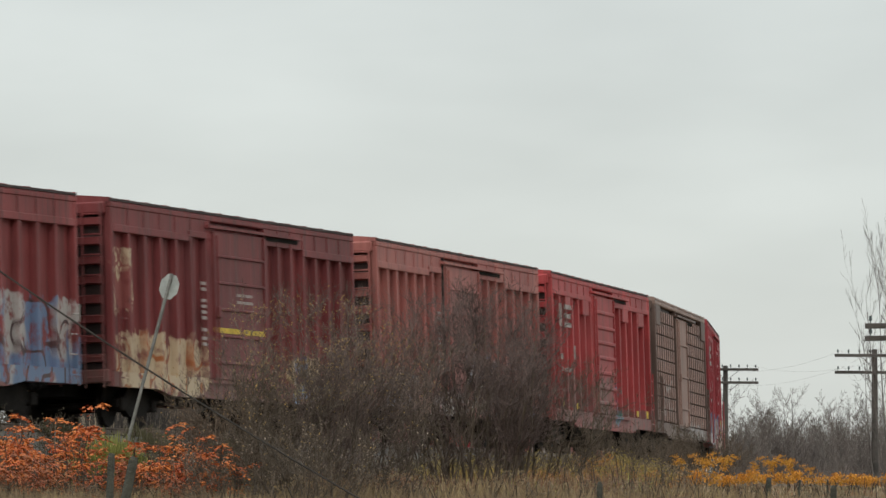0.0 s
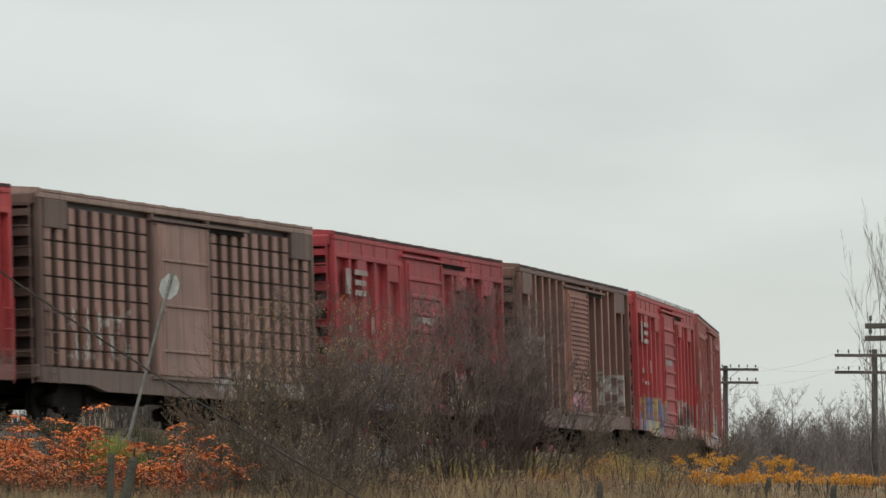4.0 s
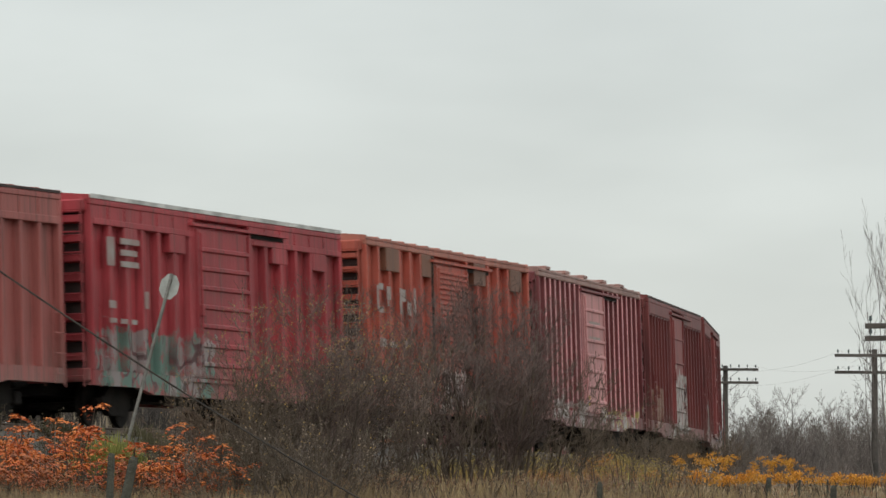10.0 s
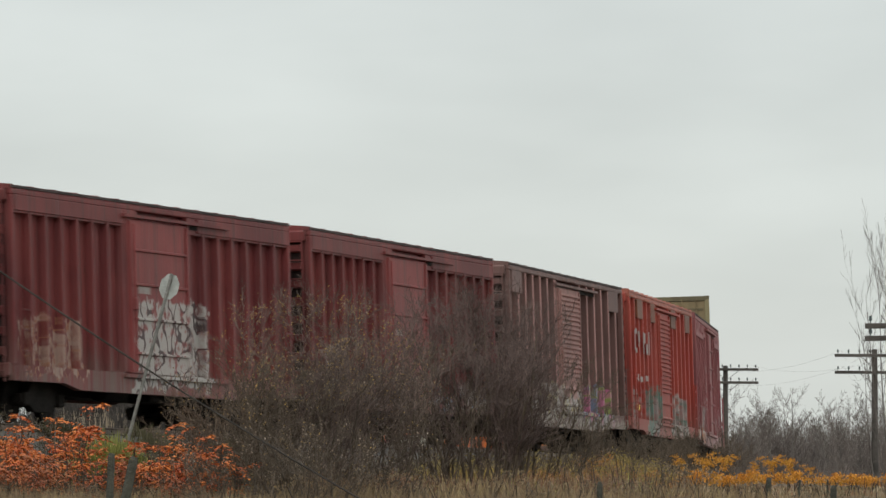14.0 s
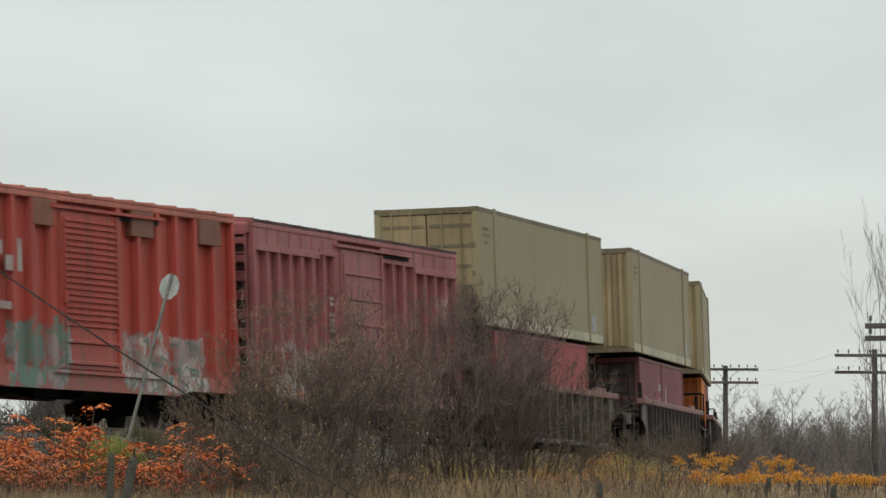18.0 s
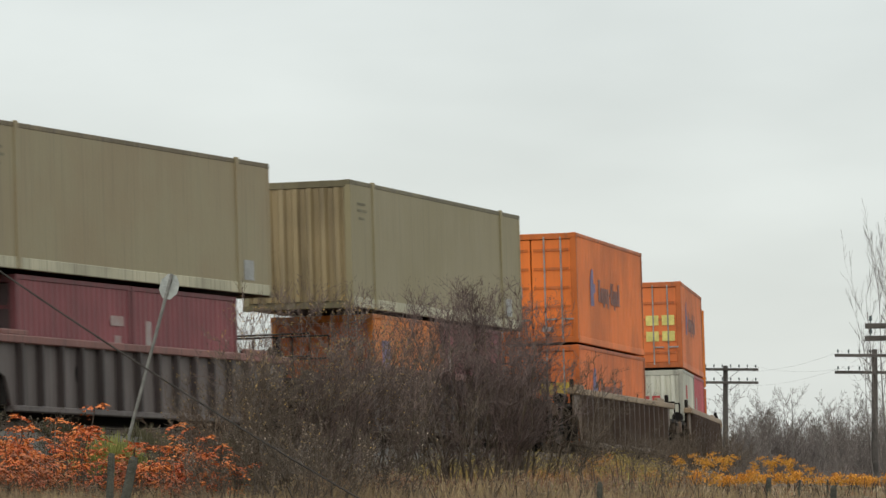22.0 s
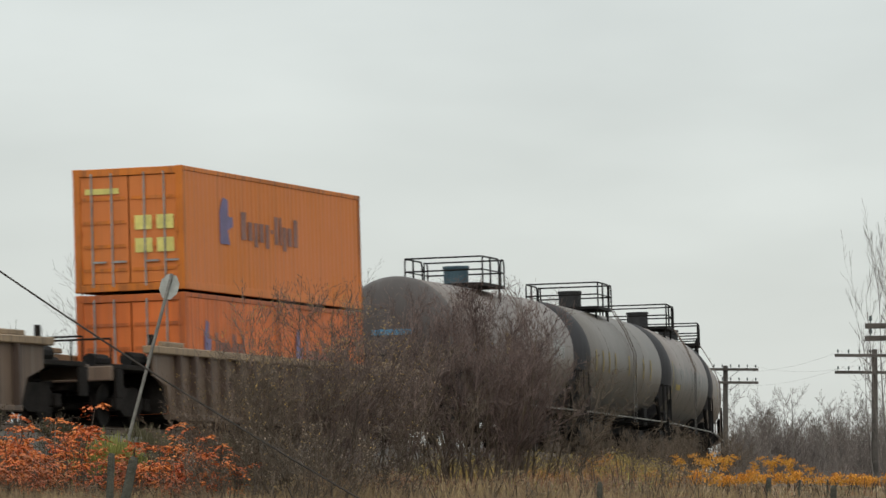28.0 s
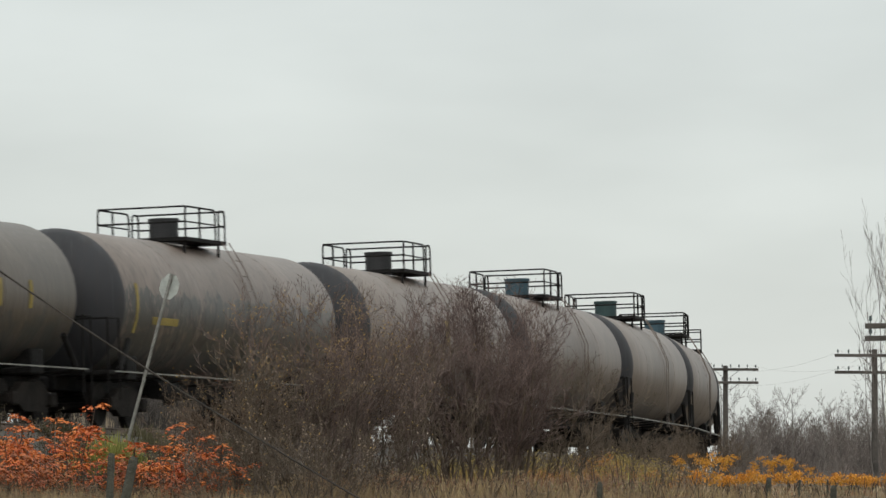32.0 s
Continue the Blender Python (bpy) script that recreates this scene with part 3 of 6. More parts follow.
EMBLEM = [(0.055, 0.082, 3.2, 3.78, M_WHITE), (0.105, 0.175, 3.66, 3.78, M_WHITE), (0.105, 0.165, 3.43, 3.55, M_WHITE), (0.105, 0.17, 3.2, 3.32, M_WHITE),
          (0.06, 0.085, 2.35, 2.5, M_WHITE), (0.06, 0.085, 2.05, 2.15, M_WHITE), (0.10, 0.125, 2.05, 2.15, M_WHITE), (0.14, 0.16, 2.05, 2.15, M_WHITE), (0.19, 0.205, 2.4, 2.75, M_WHITE)]
NAMEBARS = [(0.052, 0.062, 2.95, 3.5, M_WHITE), (0.062, 0.088, 3.4, 3.55, M_WHITE), (0.062, 0.088, 2.88, 3.02, M_WHITE), (0.108, 0.13, 3.2, 3.5, M_WHITE), (0.112, 0.119, 3.05, 3.2, M_WHITE),
            (0.182, 0.195, 2.9, 3.5, M_WHITE), (0.195, 0.215, 3.2, 3.48, M_WHITE), (0.225, 0.248, 2.9, 3.2, M_WHITE), (0.262, 0.275, 2.9, 3.55, M_WHITE),
            (0.06, 0.10, 2.1, 2.3, M_WHITE), (0.12, 0.16, 2.1, 2.25, M_WHITE), (0.20, 0.24, 2.15, 2.3, M_WHITE), (0.06, 0.1, 1.3, 1.45, M_YELLOW)]
SIDEBARS = [(0.34, 0.36, z, z + 0.07, M_WHITE) for z in (1.75, 1.87, 2.05, 2.3, 2.42, 2.54, 2.66, 2.9, 3.02)]
BLOCKS = [(0.11, 0.185, 3.86, 4.27), (0.315, 0.39, 3.86, 4.27), (0.635, 0.71, 3.86, 4.27), (0.87, 0.945, 3.86, 4.27)]
STAGGER = [(0.01, 0.42, 4.0, 4.12), (0.12, 0.17, 3.66, 4.0), (0.29, 0.35, 3.62, 4.0), (0.62, 0.99, 4.0, 4.12), (0.70, 0.76, 3.66, 4.0), (0.87, 0.93, 3.62, 4.0)]
BANDS = [(0.01, 0.30, 3.90, 4.05), (0.30, 0.425, 4.0, 4.13), (0.77, 0.99, 3.90, 4.05)]

CARS = [
    dict(s=(-231.8, -216.1), style="flat", col=MAR_B, plates=BANDS, ridges=5, label="maroon steel boxcar with blue and white spray paint",
         tags=[(0.6, 0.99, 0.7, 2.45, (BLU, WHT, DKG), 0.9), (0.05, 0.5, 0.8, 1.6, (WHT, GRY, BLU), 0.5)]),
    dict(s=(-214.5, -199.1), style="flat", col=MAR, plates=BANDS, ridges=5, label="dark maroon steel boxcar with cream spray paint along its sill",
         tags=[(0.03, 0.36, 0.7, 1.9, (CRM, CRM, ORG), 0.7), (0.72, 0.84, 0.75, 1.7, (BLU, CRM, YEL), 0.6), (0.02, 0.1, 2.3, 3.6, (TAN, CRM, TAN), 0.4)],
         door_marks=[(0.0, 0.5, 2.05, 2.16, M_YELLOW), (0.56, 1.0, 2.05, 2.16, M_YELLOW), (0.45, 0.75, 2.7, 2.76, M_WHITE), (0.45, 0.75, 2.85, 2.91, M_WHITE)], marks=SIDEBARS),
    dict(s=(-197.4, -181.5), style="flat", shaded_post=True, col=TAN, fade=(0.34, 0.12, 0.10), plates=BANDS, ridges=5, label="faded red-brown steel boxcar with blue and white spray paint",
         tags=[(0.03, 0.22, 0.7, 1.55, (WHT, BLU, GRY), 0.5), (0.5, 0.97, 0.7, 2.1, (WHT, TAN, BLU), 0.5), (0.3, 0.5, 0.7, 1.2, (GRY, WHT, GRY), 0.5)], marks=SIDEBARS),
    dict(s=(-179.9, -164.0), style="stag", col=RED_A, plates=STAGGER, ridges=7, ridge_h=0.12, rib=0.17, pitch=1.0, label="bright red steel boxcar with white emblem bars and yellow spots",
         tags=[(0.02, 0.56, 0.7, 2.0, ((0.17, 0.115, 0.10), (0.17, 0.065, 0.058), BRN), 0.9), (0.5, 0.98, 0.7, 1.25, ((0.19, 0.13, 0.115), (0.18, 0.06, 0.055), BRN), 0.8), (0.6, 0.66, 0.8, 2.0, (BLU, TEA, BLU), 0.5)], marks=EMBLEM + [(0.06, 0.08, 1.15, 1.3, M_YELLOW), (0.2, 0.22, 1.12, 1.27, M_YELLOW), (0.55, 0.58, 1.1, 1.3, M_YELLOW), (0.82, 0.845, 1.12, 1.27, M_YELLOW), (0.93, 0.95, 1.1, 1.3, M_YELLOW)]),
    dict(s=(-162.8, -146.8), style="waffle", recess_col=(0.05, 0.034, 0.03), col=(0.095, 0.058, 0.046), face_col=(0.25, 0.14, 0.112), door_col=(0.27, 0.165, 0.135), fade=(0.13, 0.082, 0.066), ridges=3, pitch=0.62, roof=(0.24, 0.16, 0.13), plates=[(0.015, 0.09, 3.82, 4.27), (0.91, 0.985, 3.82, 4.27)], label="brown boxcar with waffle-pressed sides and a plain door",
         tags=[(0.1, 0.3, 1.3, 2.3, (BRN, WHT, BRN), 0.3), (0.6, 0.95, 0.8, 1.2, (WHT, GRY, BRN), 0.4)]),
    dict(s=(-145.35, -130.3), style="stag", col=RED_B, plates=STAGGER, ridges=7, ridge_h=0.12, rib=0.17, pitch=1.0, label="red steel boxcar with blue and white graffiti shapes",
         tags=[(0.05, 0.42, 0.7, 1.75, (BLU, WHT, BLU), 0.55), (0.64, 0.95, 0.75, 1.7, (WHT, GRY, YEL), 0.5)], marks=EMBLEM, door_marks=[(0.3, 0.75, 2.75, 2.95, M_WHITE)]),
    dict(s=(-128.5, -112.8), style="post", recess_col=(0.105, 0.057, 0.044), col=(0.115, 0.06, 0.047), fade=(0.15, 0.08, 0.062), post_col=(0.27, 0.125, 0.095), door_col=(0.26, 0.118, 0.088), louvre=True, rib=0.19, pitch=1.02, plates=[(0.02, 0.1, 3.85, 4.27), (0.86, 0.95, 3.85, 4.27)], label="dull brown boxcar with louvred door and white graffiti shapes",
         tags=[(0.68, 0.93, 1.15, 2.2, (WHT, BRN_D, WHT), 0.35), (0.42, 0.55, 1.1, 1.5, (PNK, PNK, WHT), 0.6), (0.05, 0.2, 1.3, 3.0, (BRN, WHT, BRN), 0.3)], sill=0.6),
    dict(s=(-111.4, -96.2), style="stag", pale_edge=True, col=RED_A, plates=STAGGER, ridges=7, ridge_h=0.12, rib=0.17, pitch=1.0, label="bright red boxcar with yellow, blue and black graffiti shapes",
         tags=[(0.03, 0.4, 0.7, 1.75, (YEL, BLU, GRY), 0.6), (0.64, 0.97, 0.7, 1.75, (WHT, DKG, TEA), 0.35)], marks=EMBLEM, door_marks=[(0.3, 0.8, 2.75, 2.95, M_WHITE)]),
    dict(s=(-94.6, -78.75), style="flat", shaded_post=True, col=TAN, fade=(0.31, 0.095, 0.085), plates=BANDS, ridges=5, label="faded red-brown boxcar with grey paint-over patches",
         tags=[(0.1, 0.3, 0.75, 2.1, (WHT, TAN, GRY), 0.5), (0.04, 0.09, 2.2, 3.6, (WHT, TAN, CRM), 0.2), (0.45, 0.8, 0.8, 1.8, (GRY, WHT, GRY), 0.6), (0.05, 0.4, 0.75, 1.2, (ORG, GRY, ORG), 0.4)], marks=SIDEBARS),
    dict(s=(-77.4, -61.9), style="stag", pale_edge=True, col=RED_B, plates=STAGGER, ridges=7, ridge_h=0.12, rib=0.17, pitch=1.0, label="dark red boxcar with grey-green camouflage spray paint",
         tags=[(0.02, 0.45, 0.7, 1.95, (TEA, GRY, DKG), 0.7)], marks=EMBLEM),
    dict(s=(-60.1, -44.5), style="post", shaded_post=True, col=(0.35, 0.058, 0.036), fade=(0.36, 0.088, 0.06), louvre=True, rib=0.18, pitch=1.02, plates=BLOCKS, plate_col=(0.15, 0.062, 0.036), roof=(0.30, 0.11, 0.08), end_ribs=10, seam=0.03, label="orange-red boxcar with white name bars and louvred door",
         tags=[(0.42, 0.58, 0.8, 1.7, (WHT, GRY, WHT), 0.5), (0.62, 0.78, 0.8, 1.5, (TEA, GRY, TEA), 0.6), (0.03, 0.35, 0.75, 1.2, (GRY, ORA, GRY), 0.5)], marks=NAMEBARS + [(0.67, 0.7, 0.8, 0.95, M_YELLOW), (0.88, 0.9, 0.8, 0.95, M_YELLOW)]),
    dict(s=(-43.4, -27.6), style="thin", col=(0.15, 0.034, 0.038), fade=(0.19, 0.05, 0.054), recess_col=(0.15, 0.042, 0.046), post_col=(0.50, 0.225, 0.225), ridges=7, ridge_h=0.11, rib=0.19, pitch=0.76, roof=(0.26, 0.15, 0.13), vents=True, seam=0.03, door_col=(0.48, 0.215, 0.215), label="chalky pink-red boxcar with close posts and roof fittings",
         tags=[(0.1, 0.4, 0.75, 1.3, (WHT, PINK, WHT), 0.4), (0.55, 0.95, 0.75, 1.25, (WHT, PINK, YEL), 0.4)], door_marks=[(0.3, 0.8, 3.35, 3.48, M_WHITE), (0.3, 0.8, 2.95, 3.08, M_WHITE), (0.1, 0.25, 1.25, 1.5, M_YELLOW)]),
    dict(s=(-26.1, -10.4), style="flat", col=(0.115, 0.023, 0.024), fade=(0.18, 0.04, 0.037), door_col=(0.22, 0.048, 0.046), ridges=4, rib=0.11, pitch=0.86, plates=[(0.01, 0.42, 4.08, 4.25), (0.64, 0.99, 4.08, 4.25)], label="dark maroon boxcar with white graffiti on its door",
         tags=[(0.41, 0.69, 0.8, 2.6, (WHT, WHT, DKG), 0.5), (0.04, 0.24, 0.9, 2.1, (MAR_B, (0.38, 0.27, 0.22), (0.34, 0.16, 0.09)), 0.2)], door_marks=[(0.15, 0.35, 2.7, 2.85, M_WHITE)]),
    dict(s=(-9.1, 6.7), style="flat", col=(0.115, 0.023, 0.024), fade=(0.175, 0.038, 0.035), door_col=(0.22, 0.048, 0.046), ridges=4, rib=0.11, pitch=0.86, plates=[(0.01, 0.42, 4.08, 4.25), (0.64, 0.99, 4.08, 4.25)], label="dark maroon boxcar with scattered pale paint patches",
         tags=[(0.06, 0.2, 1.0, 2.0, (MAR_B, WHT, MAR), 0.35), (0.6, 0.95, 0.8, 1.4, (WHT, MAR_B, BLU), 0.35)], door_marks=[(0.15, 0.35, 2.4, 2.55, M_WHITE)]),
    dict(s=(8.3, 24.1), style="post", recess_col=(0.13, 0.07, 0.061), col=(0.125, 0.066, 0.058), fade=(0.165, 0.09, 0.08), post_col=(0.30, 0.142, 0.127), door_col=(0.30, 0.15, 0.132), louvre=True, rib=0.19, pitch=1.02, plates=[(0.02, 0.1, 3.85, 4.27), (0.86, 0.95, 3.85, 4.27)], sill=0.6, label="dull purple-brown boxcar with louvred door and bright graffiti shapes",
         tags=[(0.03, 0.42, 0.65, 1.75, (WHT, GRY, YEL), 0.5), (0.42, 0.62, 0.65, 1.5, (GRY, WHT, YEL), 0.6), (0.6, 0.9, 0.7, 1.75, (BLU, PNK, (0.3, 0.36, 0.1)), 0.55), (0.0, 1.0, 0.5, 0.95, ((0.36, 0.31, 0.26), (0.3, 0.25, 0.21), (0.2, 0.13, 0.11)), 0.9)]),
    dict(s=(25.3, 41.1), style="post", col=ORA, fade=(0.33, 0.06, 0.04), louvre=True, rib=0.18, pitch=1.02, plates=BLOCKS, plate_col=(0.16, 0.06, 0.034), roof=(0.32, 0.10, 0.07), end_ribs=10, seam=0.03, label="orange-red boxcar with white name bars and teal graffiti shapes",
         tags=[(0.24, 0.42, 0.7, 2.0, (TEA, GRY, TEA), 0.6), (0.6, 0.9, 0.7, 1.9, (WHT, GRY, TEA), 0.45), (0.05, 0.2, 1.2, 2.1, (ORA, WHT, ORA), 0.4)], marks=NAMEBARS),
    dict(s=(42.2, 58.1), style="flat", col=(0.225, 0.066, 0.07), fade=(0.285, 0.098, 0.098), plates=BANDS, ridges=5, label="faded purple-red boxcar with white paint patches",
         tags=[(0.1, 0.32, 0.9, 1.9, (WHT, PINK, GRY), 0.4), (0.62, 0.97, 0.75, 1.9, ((0.38, 0.27, 0.26), PINK, (0.33, 0.2, 0.2)), 0.3), (0.9, 0.97, 2.3, 3.4, ((0.38, 0.27, 0.26), PINK, PINK), 0.16), (0.02, 0.3, 0.75, 1.1, (ORG, WHT, ORG), 0.3)], marks=SIDEBARS),
]
for _c in CARS:
    boxcar(_c)


# ---- containers and well cars ----
def corrugated(bm, x0, x1, y, side, z0, z1, pitch, depth):
    n = max(2, round((x1 - x0) / pitch))
    p = (x1 - x0) / n
    pts = []
    for i in range(n):
        a = x0 + i * p
        pts += [(a, 0), (a + 0.32 * p, 0), (a + 0.5 * p, depth), (a + 0.82 * p, depth)]
    pts.append((x1, 0))
    lo = [bm.verts.new((x, y - side * d, z0)) for x, d in pts]
    hi = [bm.verts.new((x, y - side * d, z1)) for x, d in pts]
    for i in range(len(pts) - 1):
        bm.faces.new((lo[i], lo[i + 1], hi[i + 1], hi[i]))


def container(s, half, z, ln, wd, ht, col, label, fade=None, flat=False, doors_front=True, brand=False, rail_col=None, off=0.0, cards=(), posts=False, marks=(), wear=0.3, end_col=None):
    c = new("shipping_container")
    tagged(c, label, "container", "containers on the train")
    mat = painted("container_paint", c, col, fade, wear=wear, rough=0.55)
    rm = painted("container_rail_paint", c, rail_col, wear=0.4) if rail_col else mat
    edge = painted("container_edge_paint", c, shade(col, 0.5 if flat else 0.72), wear=0.6)
    em = painted("container_end_tone", c, end_col, wear=0.5) if end_col else mat
    h, w = ln / 2, wd / 2
    lowz = 0.17 if not flat else 0.26
    for side in (-1, 1):
        bm = bmesh.new()
        if flat:
            box(bm, -h + 0.1, h - 0.1, min(side * (w - 0.05), side * (w - 0.01)), max(side * (w - 0.05), side * (w - 0.01)), lowz, ht - 0.1)
        else:
            corrugated(bm, -h + 0.12, h - 0.12, side * (w - 0.012), side, lowz, ht - 0.1, 0.278, 0.011)
        part("side_wall", bm, mat, c)
        cuboid("bottom_rail", rm, c, -h + 0.12, h - 0.12, min(side * (w - 0.1), side * w), max(side * (w - 0.1), side * w), 0.0 if not flat else 0.03, lowz, 0.01, "pale worn bottom rail" if rail_col else "")
        cuboid("top_rail", edge, c, -h + 0.12, h - 0.12, min(side * (w - 0.1), side * w), max(side * (w - 0.1), side * w), ht - 0.1, ht, 0.01)
        if posts:
            for x in (-6.09, 6.09):
                cuboid("lifting_post", mat, c, x - 0.09, x + 0.09, min(side * (w - 0.04), side * (w + 0.03)), max(side * (w - 0.04), side * (w + 0.03)), 0.03, ht + 0.03, 0.01)
        for x in (-h, h - 0.16):
            cuboid("corner_post", edge if not flat else mat, c, x, x + 0.16, min(side * (w - 0.16), side * w), max(side * (w - 0.16), side * w), 0.1, ht - 0.1, 0.015)
            for zz in (0.0, ht - 0.12):
                cuboid("corner_casting", edge, c, x - 0.002, x + 0.172, min(side * (w - 0.17), side * (w + 0.004)), max(side * (w - 0.17), side * (w + 0.004)), zz - 0.003, zz + 0.123, 0.012)
        if brand:
            yb = side * (w + 0.002)
            y0, y1 = min(yb, yb - side * 0.004), max(yb, yb - side * 0.004)
            k = ln / 12.19
            bm = bmesh.new()
            prism(bm, [(-3.75 * k, 1.05), (-3.1 * k, 1.05), (-3.25 * k, 1.35), (-2.9 * k, 1.45), (-2.9 * k, 1.65), (-3.2 * k, 1.65), (-3.2 * k, 2.0), (-3.5 * k, 2.05), (-3.75 * k, 1.75)], y0, y1)
            part("emblem", bm, M_BLUE, c, "plain blue emblem shape")
            x = -2.35 * k
            for i, (wd2, up) in enumerate(((0.42, 0.2), (0.34, 0), (0.3, -0.12), (0.34, 0), (0.3, -0.12), (0.2, 0.0), (0.3, 0.2), (0.14, 0.2), (0.3, -0.12), (0.34, 0), (0.34, 0.2))):
                mid = i == 5
                cuboid("lettering_bar", M_NAVY, c, x, x + wd2 * k * 0.8, y0, y1, 1.42 if mid else 1.2 + min(up, 0), 1.5 if mid else 1.6 + max(up, 0))
                x += (wd2 + 0.06) * k
        for x0, x1, z0, z1, mm in marks:
            yb = side * (w + 0.002)
            cuboid("marking", mm, c, x0, x1, min(yb, yb - side * 0.004), max(yb, yb - side * 0.004), z0, z1)
    cuboid("roof", mat, c, -h + 0.05, h - 0.05, -w + 0.05, w - 0.05, ht - 0.07, ht - 0.015)
    cuboid("floor", M_BLACK, c, -h + 0.05, h - 0.05, -w + 0.06, w - 0.06, 0.06, 0.16)
    # ends: doors with lock rods at one, ribbed wall at the other
    for way in (-1, 1):
        x = way * (h - 0.04)
        is_door = (way < 0) == doors_front
        cuboid("end_header", edge, c, min(x, way * h), max(x, way * h), -w + 0.1, w - 0.1, ht - 0.16, ht - 0.005, 0.01)
        cuboid("end_threshold", edge, c, min(x, way * h), max(x, way * h), -w + 0.1, w - 0.1, 0.005, 0.16, 0.01)
        if is_door:
            for sd in (-1, 1):
                y0, y1 = (-w + 0.15, -0.015) if sd < 0 else (0.015, w - 0.15)
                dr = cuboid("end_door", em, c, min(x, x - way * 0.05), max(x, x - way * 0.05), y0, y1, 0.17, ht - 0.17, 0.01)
                for zc in (0.42, 0.92, 1.42, 1.92, 2.42):
                    if zc < ht - 0.3:
                        cuboid("door_rib", edge, dr, min(x, x + way * 0.025), max(x, x + way * 0.025), y0 + 0.06, y1 - 0.06, zc, zc + 0.07)
                for f in (0.33, 0.75) if sd > 0 else (0.25, 0.67):
                    yy = y0 + (y1 - y0) * f
                    bm = bmesh.new()
                    rod(bm, (x + way * 0.05, yy, 0.1), (x + way * 0.05, yy, ht - 0.1), 0.022, 6)
                    box(bm, x + way * 0.03, x + way * 0.075, yy - 0.3, yy + 0.02, 0.60, 0.64)
                    part("lock_rod", bm, em if end_col else M_GALV, dr, "" if end_col else "galvanised lock rod with handle")
                for zc in (0.5, 1.2, 1.9):
                    yy = -w + 0.13 if sd < 0 else w - 0.13
                    cuboid("hinge", edge, dr, min(x, x + way * 0.06), max(x, x + way * 0.06), yy - 0.04, yy + 0.04, zc, zc + 0.12)
            for y0, y1, z0, z1, mm in cards:
                xa = x + way * 0.03
                cuboid("placard", mm, c, min(xa, xa + way * 0.006), max(xa, xa + way * 0.006), y0, y1, z0, z1)
        else:
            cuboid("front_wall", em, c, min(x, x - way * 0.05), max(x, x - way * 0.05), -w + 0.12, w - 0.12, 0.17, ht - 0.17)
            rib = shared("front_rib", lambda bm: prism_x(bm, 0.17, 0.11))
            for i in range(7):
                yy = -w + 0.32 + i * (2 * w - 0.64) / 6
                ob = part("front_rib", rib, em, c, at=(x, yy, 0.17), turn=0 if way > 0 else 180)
                ob.scale = (1, 1, ht - 0.34)
    MOVERS.append((c, s, half, off, z))
    return c


def prism_x(bm, wd, dp):
    """Upright hat rib of unit height standing proud towards +x."""
    pts = [(0, -wd * 0.6), (dp, -wd * 0.3), (dp, wd * 0.3), (0, wd * 0.6)]
    a = [bm.verts.new((x, y, 0)) for x, y in pts]
    b = [bm.verts.new((x, y, 1)) for x, y in pts]
    for i in range(4):
        bm.faces.new((a[i], a[(i + 1) % 4], b[(i + 1) % 4], b[i]))
    bm.faces.new(a[::-1])
    bm.faces.new(b)


